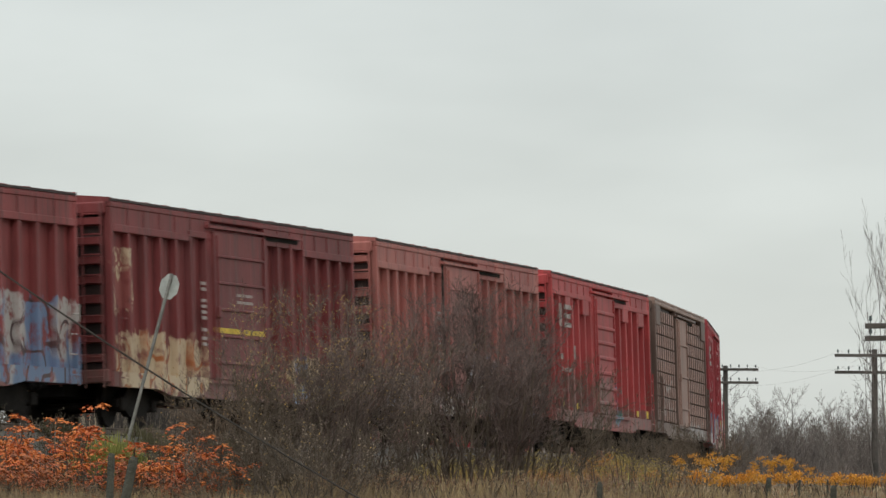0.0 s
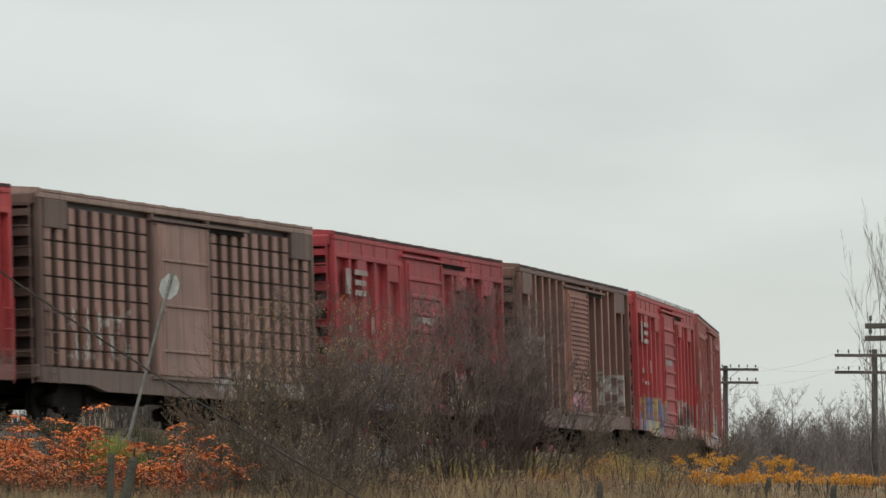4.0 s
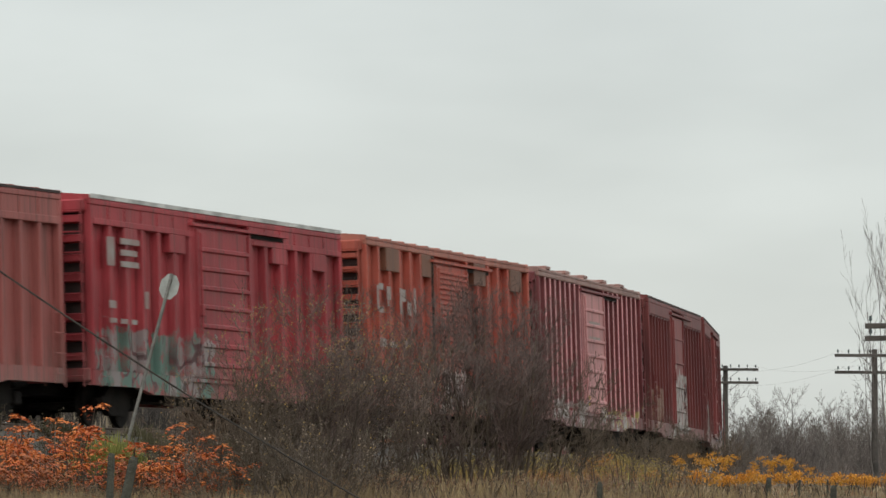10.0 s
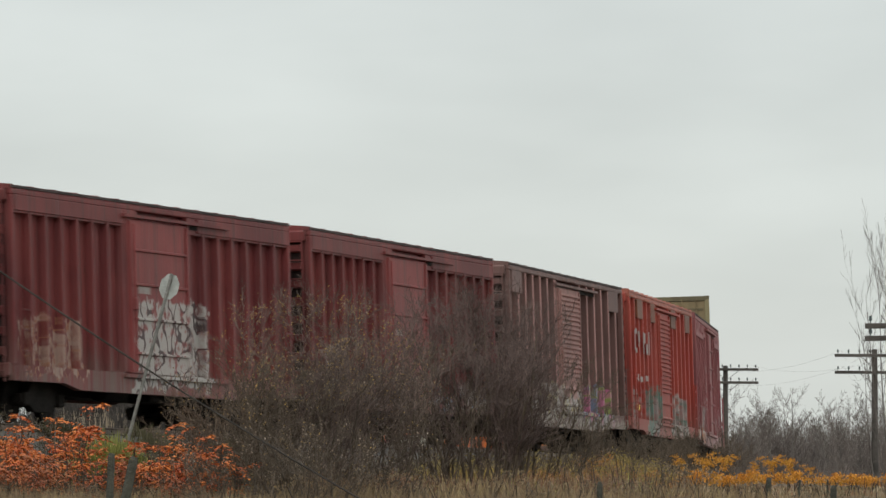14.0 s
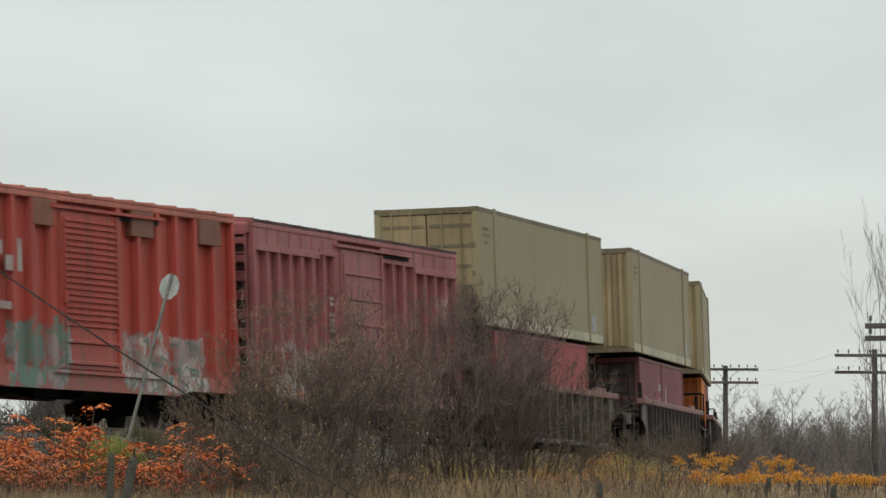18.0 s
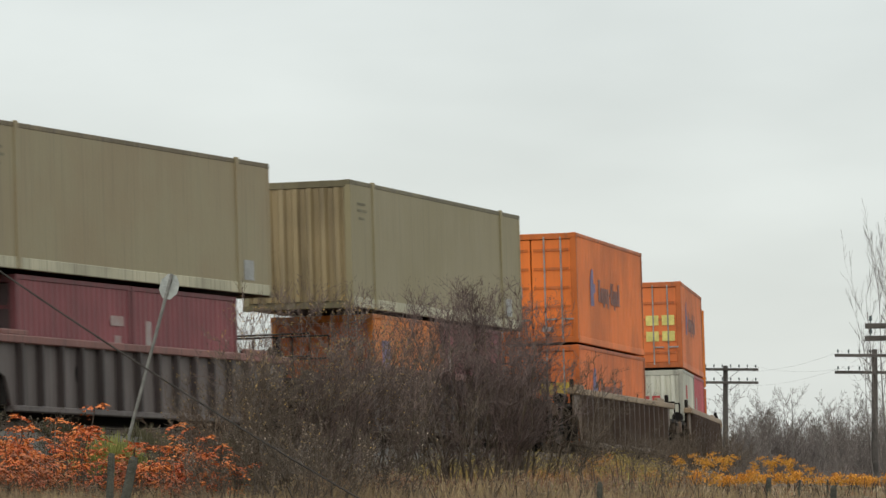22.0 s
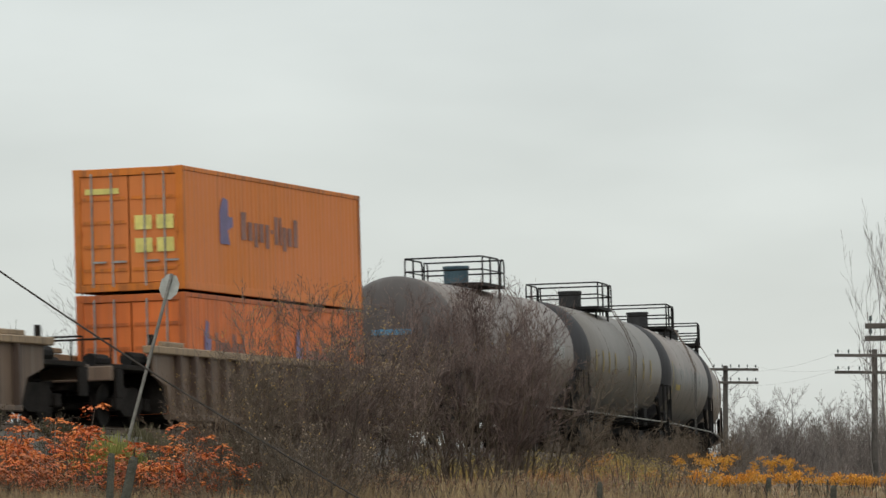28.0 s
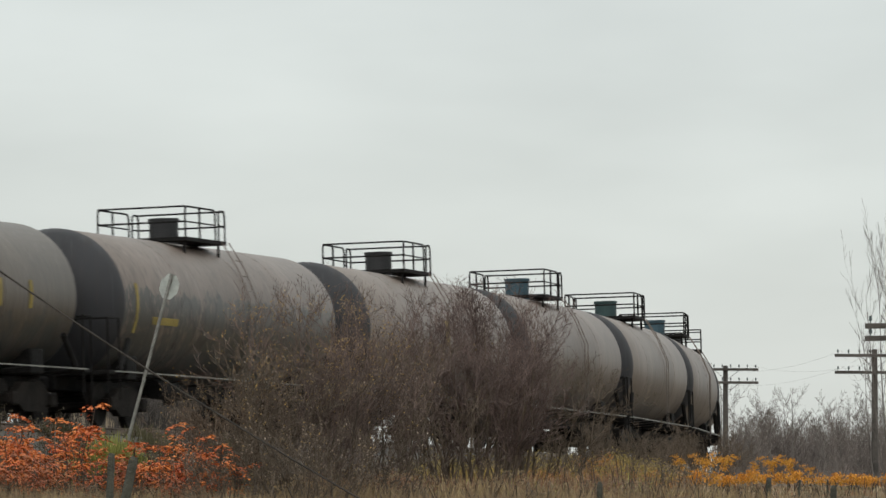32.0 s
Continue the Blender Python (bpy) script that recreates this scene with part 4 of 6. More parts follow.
def well_car(s, ln, well, col, chord_col, label, posts, stake_col, sign=False, railed=True):
    car = new("well_car")
    tagged(car, label, "well car", "freight train")
    mat = painted("well_car_paint", car, col, wear=0.5)
    cm = painted("well_chord_paint", car, chord_col, wear=0.4)
    # stakes take a darker colour than the plates, for their shadow
    sm = painted("well_stake_shade_paint", car, stake_col, wear=0.4)
    h, wh = ln / 2 - 0.55, well / 2
    for side in (-1, 1):
        y0, y1 = min(side * 1.40, side * 1.45), max(side * 1.40, side * 1.45)
        bm = bmesh.new()
        prism(bm, [(-wh - 1.0, 1.5), (wh + 1.0, 1.5), (wh + 1.0, 1.05), (wh + 0.25, 0.85), (wh - 0.1, 0.22), (-wh + 0.1, 0.22), (-wh - 0.25, 0.85), (-wh - 1.0, 1.05)], y0, y1)
        part("side_plate", bm, mat, car)
        cuboid("top_chord", cm, car, -wh - 1.3, wh + 1.3, min(side * 1.33, side * 1.56), max(side * 1.33, side * 1.56), 1.5, 1.66, 0.02, "worn top flange")
        cuboid("bottom_chord", mat, car, -wh + 0.1, wh - 0.1, min(side * 1.28, side * 1.52), max(side * 1.28, side * 1.52), 0.18, 0.3, 0.02)
        st = shared(("side_stake", "well"), lambda bm2: prism_post(bm2, 0.10, 0.3, 1.5))
        for i in range(posts):
            x = -wh + 0.35 + (2 * wh - 0.7) * i / (posts - 1)
            part("side_stake", st, sm, car, at=(x, side * 1.44, 0), turn=0 if side < 0 else 180)
        # flat black ovals stand for the unlit inside of holes
        for x in (-wh * 0.52, wh * 0.52):
            bm = bmesh.new()
            prism(bm, [(x + 0.09 * math.cos(a * math.pi / 6), 0.98 + 0.17 * math.sin(a * math.pi / 6)) for a in range(12)], min(side * 1.449, side * 1.453), max(side * 1.449, side * 1.453))
            part("hole_patch", bm, M_BLACK, car, "dark oval patch for an access hole")
        for x in (-wh - 0.3, wh - 1.1):
            cuboid("guide_plate", cm, car, x, x + 1.4, min(side * 1.3, side * 1.4), max(side * 1.3, side * 1.4), 1.67, 1.78, 0.02)
    cuboid("well_floor", M_BLACK, car, -wh + 0.1, wh - 0.1, -1.27, 1.27, 0.2, 0.297)
    for way in (-1, 1):
        a, b = sorted((way * (wh + 0.2), way * h))
        bm = bmesh.new()
        box(bm, a, b, -1.35, 1.35, 1.14, 1.24, 0.01)
        box(bm, a, b, -0.35, 0.35, 0.75, 1.14)
        x = way * wh
        box(bm, min(x, x + way * 0.25), max(x, x + way * 0.25), -1.38, 1.38, 0.3, 1.3)
        part("end_platform", bm, M_TRUCK, car)
        xe = way * (h - 0.05)
        tall = 2.25 if railed else 1.75
        for yy in (-1.3, -0.45, 0.45, 1.3):
            part("railing_post", shared(("railing_post", tall), lambda bm2: rod(bm2, (0, 0, 1.2), (0, 0, tall), 0.024, 6)), M_TRUCK, car, at=(xe, yy, 0))
        for zz in ((1.75, 2.25) if railed else (1.75,)):
            part("rail_bar", shared("rail_bar_end", lambda bm2: rod(bm2, (0, -1.3, 0), (0, 1.3, 0), 0.022, 6)), M_TRUCK, car, at=(xe, 0, zz))
        for yy in (-1.15, -0.35, 0.75):
            part("brake_cylinder", shared("brake_cylinder", lambda bm2: rod(bm2, (-0.45, 0, 0), (0.45, 0, 0), 0.15, 10)), M_BLACK, car, at=(way * (wh + 1.35), yy, 1.38))
        for yy in (-1.38, 1.38):
            cuboid("step_bracket", M_TRUCK, car, min(xe, xe - way * 0.4), max(xe, xe - way * 0.4), yy - 0.03, yy + 0.03, 0.55, 1.13, 0.01)
            cuboid("corner_stanchion", M_TRUCK, car, way * (wh + 0.9) - 0.06, way * (wh + 0.9) + 0.06, yy - 0.05, yy + 0.05, 1.245, 2.1 if railed else 1.9, 0.01)
        cuboid("end_sill", mat, car, min(xe, xe + way * 0.2), max(xe, xe + way * 0.2), -1.35, 1.35, 0.9, 1.2, 0.02)
        coupler(car, way * (h + 0.0), way)
        truck(car, way * (h - 1.75))
    zb = 0.0 if railed else -0.45
    bm = bmesh.new()
    rod(bm, (h - 0.3, -0.55, 1.75 + zb), (h - 0.25, -0.55, 1.75 + zb), 0.22, 16)
    box(bm, h - 0.6, h - 0.3, -0.8, -0.3, 1.24, 1.85 + zb, 0.04)
    part("brake_stand", bm, M_BLACK, car, "black hand brake wheel on its stand")
    if sign:
        bm = bmesh.new()
        for i in range(4):
            box(bm, h - 0.1, h - 0.08, -0.9 + i * 0.32, -0.66 + i * 0.32, 1.7, 1.95)
        part("end_marking", bm, M_REDSIGN, car, "row of red marking bars")
    MOVERS.append((car, s, h - 1.75))


OLIVE, OLIVE_B = (0.25, 0.212, 0.116), (0.275, 0.235, 0.14)
HORANGE, DKRED, MAROON = (0.60, 0.175, 0.022), (0.30, 0.045, 0.05), (0.17, 0.045, 0.05)
LOW, UP = 0.30, 2.955
CARDS_A = ((-1.0, -0.62, 1.28, 1.58, M_PALE), (-0.52, -0.14, 1.28, 1.58, M_PALE), (-1.0, -0.62, 0.80, 1.10, M_PALE), (-0.52, -0.14, 0.80, 1.10, M_PALE), (0.2, 0.95, 2.05, 2.17, M_PALE))
CARDS_B = ((0.25, 0.5, 1.2, 1.5, M_GALV), (0.3, 0.5, 1.7, 1.85, M_YELLOW), (-0.55, -0.25, 0.3, 0.42, M_WHITE))
wells = [(69.532, 21.5), (91.168, 21.7), (113.096, 21.9)]
for i, (s, ln) in enumerate(wells):
    well_car(s, ln, 14.2, (0.10, 0.083, 0.077), (0.16, 0.07, 0.058), "grey-brown container well car with a worn red flange", 14, (0.032, 0.024, 0.022))
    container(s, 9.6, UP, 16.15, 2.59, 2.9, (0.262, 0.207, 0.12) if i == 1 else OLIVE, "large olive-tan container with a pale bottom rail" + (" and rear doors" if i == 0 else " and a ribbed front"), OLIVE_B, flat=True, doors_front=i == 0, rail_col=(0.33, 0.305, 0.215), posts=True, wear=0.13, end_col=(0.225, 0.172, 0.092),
              marks=((-7.5, -6.8, 2.35, 2.41, M_FAINT), (-7.5, -6.7, 2.2, 2.26, M_FAINT), (-7.4, -6.9, 2.02, 2.08, M_FAINT), (6.4, 7.0, 0.32, 0.75, M_GALV)))
# near-black end_col paints the shadow down in the well onto these ends
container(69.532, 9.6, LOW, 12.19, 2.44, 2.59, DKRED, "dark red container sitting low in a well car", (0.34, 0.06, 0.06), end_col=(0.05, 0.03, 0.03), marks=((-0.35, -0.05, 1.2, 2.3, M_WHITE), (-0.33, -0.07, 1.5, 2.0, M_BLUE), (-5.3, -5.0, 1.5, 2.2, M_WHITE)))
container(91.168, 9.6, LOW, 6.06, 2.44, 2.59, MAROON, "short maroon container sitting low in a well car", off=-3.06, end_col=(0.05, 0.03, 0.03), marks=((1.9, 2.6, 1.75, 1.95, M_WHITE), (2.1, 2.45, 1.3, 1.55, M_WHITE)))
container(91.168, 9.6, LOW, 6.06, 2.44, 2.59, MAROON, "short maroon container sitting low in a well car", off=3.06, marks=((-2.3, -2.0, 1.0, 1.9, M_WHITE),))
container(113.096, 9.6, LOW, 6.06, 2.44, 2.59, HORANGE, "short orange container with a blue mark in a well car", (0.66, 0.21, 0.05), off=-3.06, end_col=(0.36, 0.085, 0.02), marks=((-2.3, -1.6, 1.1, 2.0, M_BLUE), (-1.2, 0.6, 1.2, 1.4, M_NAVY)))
container(113.096, 9.6, LOW, 6.06, 2.44, 2.59, MAROON, "short maroon container beside an orange one", off=3.06, marks=((-2.3, -2.0, 1.2, 2.0, M_WHITE),))
ORANGES = [(135.486, 2.9), (158.970, 2.59), (182.459, 2.59)]
for i, (s, ht) in enumerate(ORANGES):
    well_car(s, 23.3, 15.9, (0.118, 0.08, 0.056), (0.225, 0.158, 0.096), "rusty brown container well car with a tan flange", 17, (0.06, 0.038, 0.027), sign=i == 0, railed=False)
    container(s, 10.5, UP, 12.19, 2.44, ht, (0.55, 0.133, 0.022) if i == 0 else HORANGE if i == 2 else (0.50, 0.13, 0.035), "orange container with blue lettering bars and barred doors", (0.62, 0.19, 0.05) if i == 2 else None, brand=True, wear=0.16, cards=CARDS_B if i == 0 else CARDS_A)
container(135.486, 10.5, LOW, 12.19, 2.44, 2.59, (0.52, 0.125, 0.026), "orange container with blue lettering bars in a well car", brand=True, cards=((-1.0, -0.6, 1.3, 1.6, M_YELLOW), (-0.5, -0.14, 1.3, 1.6, M_YELLOW)))
container(158.970, 10.5, LOW, 6.06, 2.44, 2.59, (0.47, 0.46, 0.38), "short off-white container with a red mark in a well car", off=-3.06, doors_front=False, marks=((-1.6, -1.0, 1.75, 2.15, M_REDSIGN),))
container(158.970, 10.5, LOW, 6.06, 2.44, 2.59, (0.42, 0.065, 0.075), "short red container beside an off-white one", off=3.06, marks=((-2.2, -1.6, 1.3, 1.9, M_WHITE),))
container(182.459, 10.5, LOW, 6.06, 2.44, 2.59, (0.52, 0.128, 0.028), "short orange container with blue lettering bars in a well car", off=-3.06, brand=True)
container(182.459, 10.5, LOW, 6.06, 2.44, 2.59, (0.52, 0.128, 0.028), "short orange container with blue lettering bars in a well car", off=3.06, brand=True)


# ---- tank cars ----
def tank_mesh(bm, half, r, z):
    """Long cylinder with dished heads."""
    prof = [(half - 0.0, r), (half + 0.22, r * 0.93), (half + 0.40, r * 0.78), (half + 0.52, r * 0.52), (half + 0.57, r * 0.25), (half + 0.58, 0.001)]
    xs = [(-x, rr) for x, rr in prof[::-1]] + [(-half * 0.5, r), (0, r), (half * 0.5, r)] + prof
    seg = 48
    rings = [[bm.verts.new((x, rr * math.cos(2 * math.pi * k / seg), z + rr * math.sin(2 * math.pi * k / seg))) for k in range(seg)] for x, rr in xs]
    for a, b in zip(rings, rings[1:]):
        for k in range(seg):
            bm.faces.new((a[k], b[k], b[(k + 1) % seg], a[(k + 1) % seg])).smooth = True


def tank_car(s, col, head, dome, label, marks=(), mark_mat=None, tags=()):
    car = new("tank_car")
    tagged(car, label, "tank car", "freight train")
    h, half, r, zc = 7.45, 6.6, 1.52, 2.52
    s = s + 0.35
    col = (col[0] * 1.14, col[1] * 1.03, col[2] * 0.94)
    # dark lower flanks: shade from below and grime put into the tank colour
    mat = painted("tank_paint", car, shade(col, 0.84), shade(col, 1.15), wear=0.4, rough=0.45, tags=tags, gloss=0.5, dust_shade=0.85, dust_shade_col=(0.036, 0.031, 0.026), dust_shade_top=4.2)
    hm = painted("tank_head_paint", car, head, shade(head, 1.4), wear=0.35, rough=0.6)
    bm = bmesh.new()
    tank_mesh(bm, half, r, zc)
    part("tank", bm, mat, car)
    # front head band in a darker tone, a shell just over the tank
    bm = bmesh.new()
    seg = 48
    prof = [(-half + 0.06, r + 0.006), (-half, r + 0.006), (-half - 0.222, r * 0.93 + 0.006), (-half - 0.404, r * 0.78 + 0.006), (-half - 0.526, r * 0.52 + 0.004), (-half - 0.577, r * 0.25 + 0.003), (-half - 0.588, 0.001)]
    rings = [[bm.verts.new((x, rr * math.cos(2 * math.pi * k / seg), zc + rr * math.sin(2 * math.pi * k / seg))) for k in range(seg)] for x, rr in prof]
    for a, b in zip(rings, rings[1:]):
        for k in range(seg):
            bm.faces.new((a[k], b[k], b[(k + 1) % seg], a[(k + 1) % seg])).smooth = True
    part("tank_head", bm, hm, car, "dark tank head")
    for x in (-3.2, 0.9, 3.3):
        bm = bmesh.new()
        ring = [[bm.verts.new((xx, (r + rr) * math.cos(2 * math.pi * k / 32), zc + (r + rr) * math.sin(2 * math.pi * k / 32))) for k in range(32)] for xx, rr in ((x - 0.03, 0.0), (x - 0.02, 0.008), (x + 0.02, 0.008), (x + 0.03, 0.0))]
        for a, b in zip(ring, ring[1:]):
            for k in range(32):
                bm.faces.new((a[k], b[k], b[(k + 1) % 32], a[(k + 1) % 32])).smooth = True
        part("weld_seam", bm, mat, car)
    top = zc + r
    # valve housing and platform with railing
    bm = bmesh.new()
    rod(bm, (-0.08, 0, top - 0.12), (-0.08, 0, top + 0.46), 0.31, 20)
    rod(bm, (-0.08, 0, top + 0.46), (-0.08, 0, top + 0.52), 0.335, 20)
    part("valve_housing", bm, plain("valve_housing_paint", shade(dome, 0.6), 0.6), car, "round valve housing with lid")
    p0, p1 = -1.46, 1.04
    bm = bmesh.new()
    for y0, y1 in ((-1.0, -0.52), (0.52, 1.0)):
        box(bm, p0, p1, y0, y1, top - 0.04, top + 0.04)
    for x0, x1 in ((p0, -1.0), (0.1, p1)):
        box(bm, x0, x1, -0.52, 0.52, top - 0.04, top + 0.04)
    for x in (-1.3, 0.8):
        for y in (-0.9, 0.9):
            rod(bm, (x, y, top - 0.45), (x, y, top), 0.03, 6)
    part("platform", bm, M_BLACK, car, "dark steel grating platform")
    zr = top + 0.68
    # two rounded hoops and bars on each long side
    def hoop(bm2, x0, x1, hi):
        pts = [(x0, 0, 0.04), (x0, 0, hi - 0.12), (x0 + 0.035, 0, hi - 0.035), (x0 + 0.12, 0, hi), (x1 - 0.12, 0, hi), (x1 - 0.035, 0, hi - 0.035), (x1, 0, hi - 0.12), (x1, 0, 0.04)]
        for pa, pb in zip(pts, pts[1:]):
            rod(bm2, pa, pb, 0.021, 6)
        rod(bm2, (x0, 0, 0.36), (x1, 0, 0.36), 0.017, 6)
    for y in (-0.98, 0.98):
        part("railing_hoop", shared("railing_hoop_long", lambda bm2: hoop(bm2, p0 + 0.03, 0.42, 0.68)), M_BLACK, car, at=(0, y, top))
        part("railing_hoop", shared("railing_hoop_short", lambda bm2: hoop(bm2, 0.62, p1 - 0.03, 0.68)), M_BLACK, car, at=(0, y, top))
        part("railing_post", shared("railing_post", lambda bm2: rod(bm2, (0, 0, 0.04), (0, 0, 0.68), 0.024, 6)), M_BLACK, car, at=(-0.55, y, top))
    for x in (p0 + 0.03, p1 - 0.03):
        for z in (zr, top + 0.36):
            part("rail_bar", shared("rail_bar_short", lambda bm2: rod(bm2, (0, -0.98, 0), (0, 0.98, 0), 0.02, 6)), M_BLACK, car, at=(x, 0, z))
    # ladders on both sides of the middle
    for side in (-1, 1):
        bm = bmesh.new()
        for x in (0.75, 1.2):
            pts = [(x, side * 1.56, 0.95), (x, side * 1.6, zc + 0.3), (x, side * 1.35, zc + 0.95), (x, side * 1.0, top + 0.02)]
            for a, b in zip(pts, pts[1:]):
                rod(bm, a, b, 0.014, 5)
        for i in range(9):
            f = i / 8
            z = 1.05 + f * 2.6
            y = 1.58 if z < zc + 0.3 else 1.6 - (z - zc - 0.3) * 0.36
            rod(bm, (0.75, side * y, z), (1.2, side * y, z), 0.014, 5)
        part("ladder", bm, mat, car)
        # long handrail low on the side and running boards
        bm = bmesh.new()
        box(bm, -h + 0.4, h - 0.4, side * 1.5 - 0.04, side * 1.5 + 0.04, 1.065, 1.095)
        part("running_rail", bm, M_POST, car, "pale steel rail along the sill")
        for x in (-6.4, -4.4, -2.2, 0, 2.2, 4.4, 6.4):
            bm = bmesh.new()
            rod(bm, (x, side * 0.4, 0.98), (x, side * 1.5, 1.06), 0.03, 5)
            part("rail_bracket", bm, M_BLACK, car)
        for x0, x1, z0, z1 in marks:
            a0 = math.asin((z0 - zc) / r)
            a1 = math.asin((z1 - zc) / r)
            bm = bmesh.new()
            vs = [[bm.verts.new((x, side * (r + 0.012) * math.cos(a0 + (a1 - a0) * k / 4), zc + (r + 0.012) * math.sin(a0 + (a1 - a0) * k / 4))) for k in range(5)] for x in (x0, x1)]
            for k in range(4):
                bm.faces.new((vs[0][k], vs[0][k + 1], vs[1][k + 1], vs[1][k]))
            part("marking", bm, mark_mat or M_STRIP, car)
    for way in (-1, 1):
        bm = bmesh.new()
        x = way * 5.4
        box(bm, x - 0.3, x + 0.3, -1.2, 1.2, 0.95, 1.45, 0.03)
        for side in (-1, 1):
            rod(bm, (x + way * 1.3, side * 1.42, 1.12), (x + way * 0.75, side * 1.42, 1.75), 0.06, 6)
        part("saddle", bm, M_BLACK, car)
        bm = bmesh.new()
        xe = way * (h - 0.05)
        box(bm, min(xe, xe - way * 0.9), max(xe, xe - way * 0.9), -1.45, 1.45, 1.02, 1.1, 0.01)
        part("end_platform", bm, M_BLACK, car)
        bm = bmesh.new()
        for side in (-1, 1):
            rod(bm, (xe, side * 1.45, 0.6), (xe, side * 1.45, 2.15), 0.022, 6)
            rod(bm, (xe - way * 0.5, side * 1.5, 0.5), (xe - way * 0.5, side * 1.5, 2.15), 0.022, 6)
            rod(bm, (xe, side * 1.45, 2.15), (xe - way * 0.5, side * 1.5, 2.15), 0.022, 6)
        rod(bm, (xe, -1.45, 2.15), (xe, 1.45, 2.15), 0.022, 6)
        part("end_railing", bm, M_BLACK, car)
        coupler(car, way * (h - 0.05), way)
        truck(car, way * 5.4)
    cuboid("centre_sill", M_BLACK, car, -h, h, -0.3, 0.3, 0.75, 1.02)
    bm = bmesh.new()
    rod(bm, (0, 0, 0.6), (0, 0, 1.05), 0.15, 10)
    part("bottom_outlet", bm, M_BLACK, car)
    bm = bmesh.new()
    rod(bm, (-2.6, -0.6, 0.85), (-1.4, -0.6, 0.85), 0.2, 10)
    part("brake_reservoir", bm, M_BLACK, car)
    MOVERS.append((car, s, 5.4))
    return car


GREY_T, DARK_T, BROWN_T = (0.148, 0.124, 0.11), (0.05, 0.053, 0.05), (0.125, 0.105, 0.098)
TEALBOX, DKBOX = (0.06, 0.13, 0.17), (0.025, 0.025, 0.027)
HEAD = (0.030, 0.030, 0.033)
STRIPS = tuple((x, x + 0.16, 2.2, 2.75) for x in (-5.6, -4.4, -3.3, -2.2, 0.3, 1.6, 3.0, 4.4))
bl = tank_car(201.45, (0.125, 0.104, 0.093), (0.075, 0.065, 0.062), TEALBOX, "brown-grey tank car with a blue-striped dark head", tags=[(-5.9, -4.4, 2.0, 2.45, ((0.17, 0.20, 0.20), (0.12, 0.15, 0.16), GRY), 0.6), (4.2, 5.6, 2.3, 2.9, ((0.22, 0.24, 0.23), (0.14, 0.15, 0.15), GRY), 0.5)], marks=((-1.4, -0.9, 2.3, 2.8),))
cuboid("head_stripe", plain("blue_head_stripe", (0.06, 0.22, 0.36), 0.7), bl, -7.21, -7.17, -0.55, 0.45, 2.62, 2.76, 0, "pale blue stripe on the head")
# full-length low tags on the next two tanks darken for shade and grime
tank_car(217.0, (0.088, 0.077, 0.064), HEAD, DKBOX, "grey tank car with yellow strips and a dark head", marks=STRIPS, tags=[(-7.0, 7.0, 0.8, 2.05, (DARK_T, (0.08, 0.07, 0.062), DARK_T), 1.2)])
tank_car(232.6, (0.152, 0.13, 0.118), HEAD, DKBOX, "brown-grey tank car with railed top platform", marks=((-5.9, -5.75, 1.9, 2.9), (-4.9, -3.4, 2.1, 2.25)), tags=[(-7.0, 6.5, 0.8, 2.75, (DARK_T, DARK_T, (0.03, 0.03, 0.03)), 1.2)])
tank_car(248.35, (0.165, 0.142, 0.127), HEAD, DKBOX, "grey tank car with a yellow mark on its flank", marks=((0.2, 0.6, 2.3, 2.9),))
tank_car(263.5, GREY_T, HEAD, TEALBOX, "grey tank car with a teal valve housing")
tank_car(278.7, (0.16, 0.137, 0.122), HEAD, (0.04, 0.09, 0.09), "grey tank car streaked with grime")
tank_car(293.9, GREY_T, HEAD, TEALBOX, "grey tank car with railed top platform")
tank_car(309.1, GREY_T, HEAD, DKBOX, "grey tank car with a dark valve housing")


# ---- poles, sign, fence, cable ----
def at_px(x, d):
    """Sideways place of a sight line at depth d, by its place across the picture."""
    return (x - 784) / 11014.5 * d


def utility_pole(x, y, top, turn, arms, half, label, thick=0.15):
    pole = new("utility_pole")
    tagged(pole, label, "utility pole", "line of poles")
    pole.matrix_basis = pose(x, y, gz(x, y) - 0.3, 0, 0, turn)
    hh = top - (gz(x, y) - 0.3)
    bm = bmesh.new()
    rod(bm, (0, 0, 0), (0, 0, hh), thick, 10, thick * 0.72)
    part("post", bm, M_POLE, pole)
    for drop in arms:
        z = hh - drop
        arm = cuboid("crossarm", M_POLE, pole, -half, half, -thick - 0.1, -thick + 0.02, z - 0.06, z + 0.06, 0.01)
        for i in range(8):
            xx = -half + 0.12 + (2 * half - 0.24) * i / 7
            bm = bmesh.new()
            rod(bm, (xx, -thick - 0.04, z + 0.06), (xx, -thick - 0.04, z + 0.12), 0.014, 6)
            rod(bm, (xx, -thick - 0.04, z + 0.12), (xx, -thick - 0.04, z + 0.23), 0.042, 8, 0.026)
            part("insulator", bm, M_GLASS, arm)
        for sd in (-1, 1):
            bm = bmesh.new()
            rod(bm, (sd * 0.42 * half, -thick - 0.1, z), (0, -thick, z - 0.5), 0.011, 5)
            part("brace", bm, M_POLE, arm)
    return pole


P1 = (at_px(1284, 285), 285.0)
P2 = (at_px(1548, 240), 240.0)
P3 = (at_px(1655, 140), 140.0)
Z1, Z2, Z3 = 1.5 + (965 - 648) / 11014.5 * 285, 1.5 + (965 - 619) / 11014.5 * 240, 1.5 + (965 - 568) / 11014.5 * 140
utility_pole(*P1, Z1, 12, (0.18, 0.78), 1.5, "dark wooden telegraph pole with two crossarms beside the line", 0.15)
utility_pole(*P2, Z2, 8, (0.25, 0.90), 1.6, "dark wooden telegraph pole with two crossarms among bare trees", 0.15)
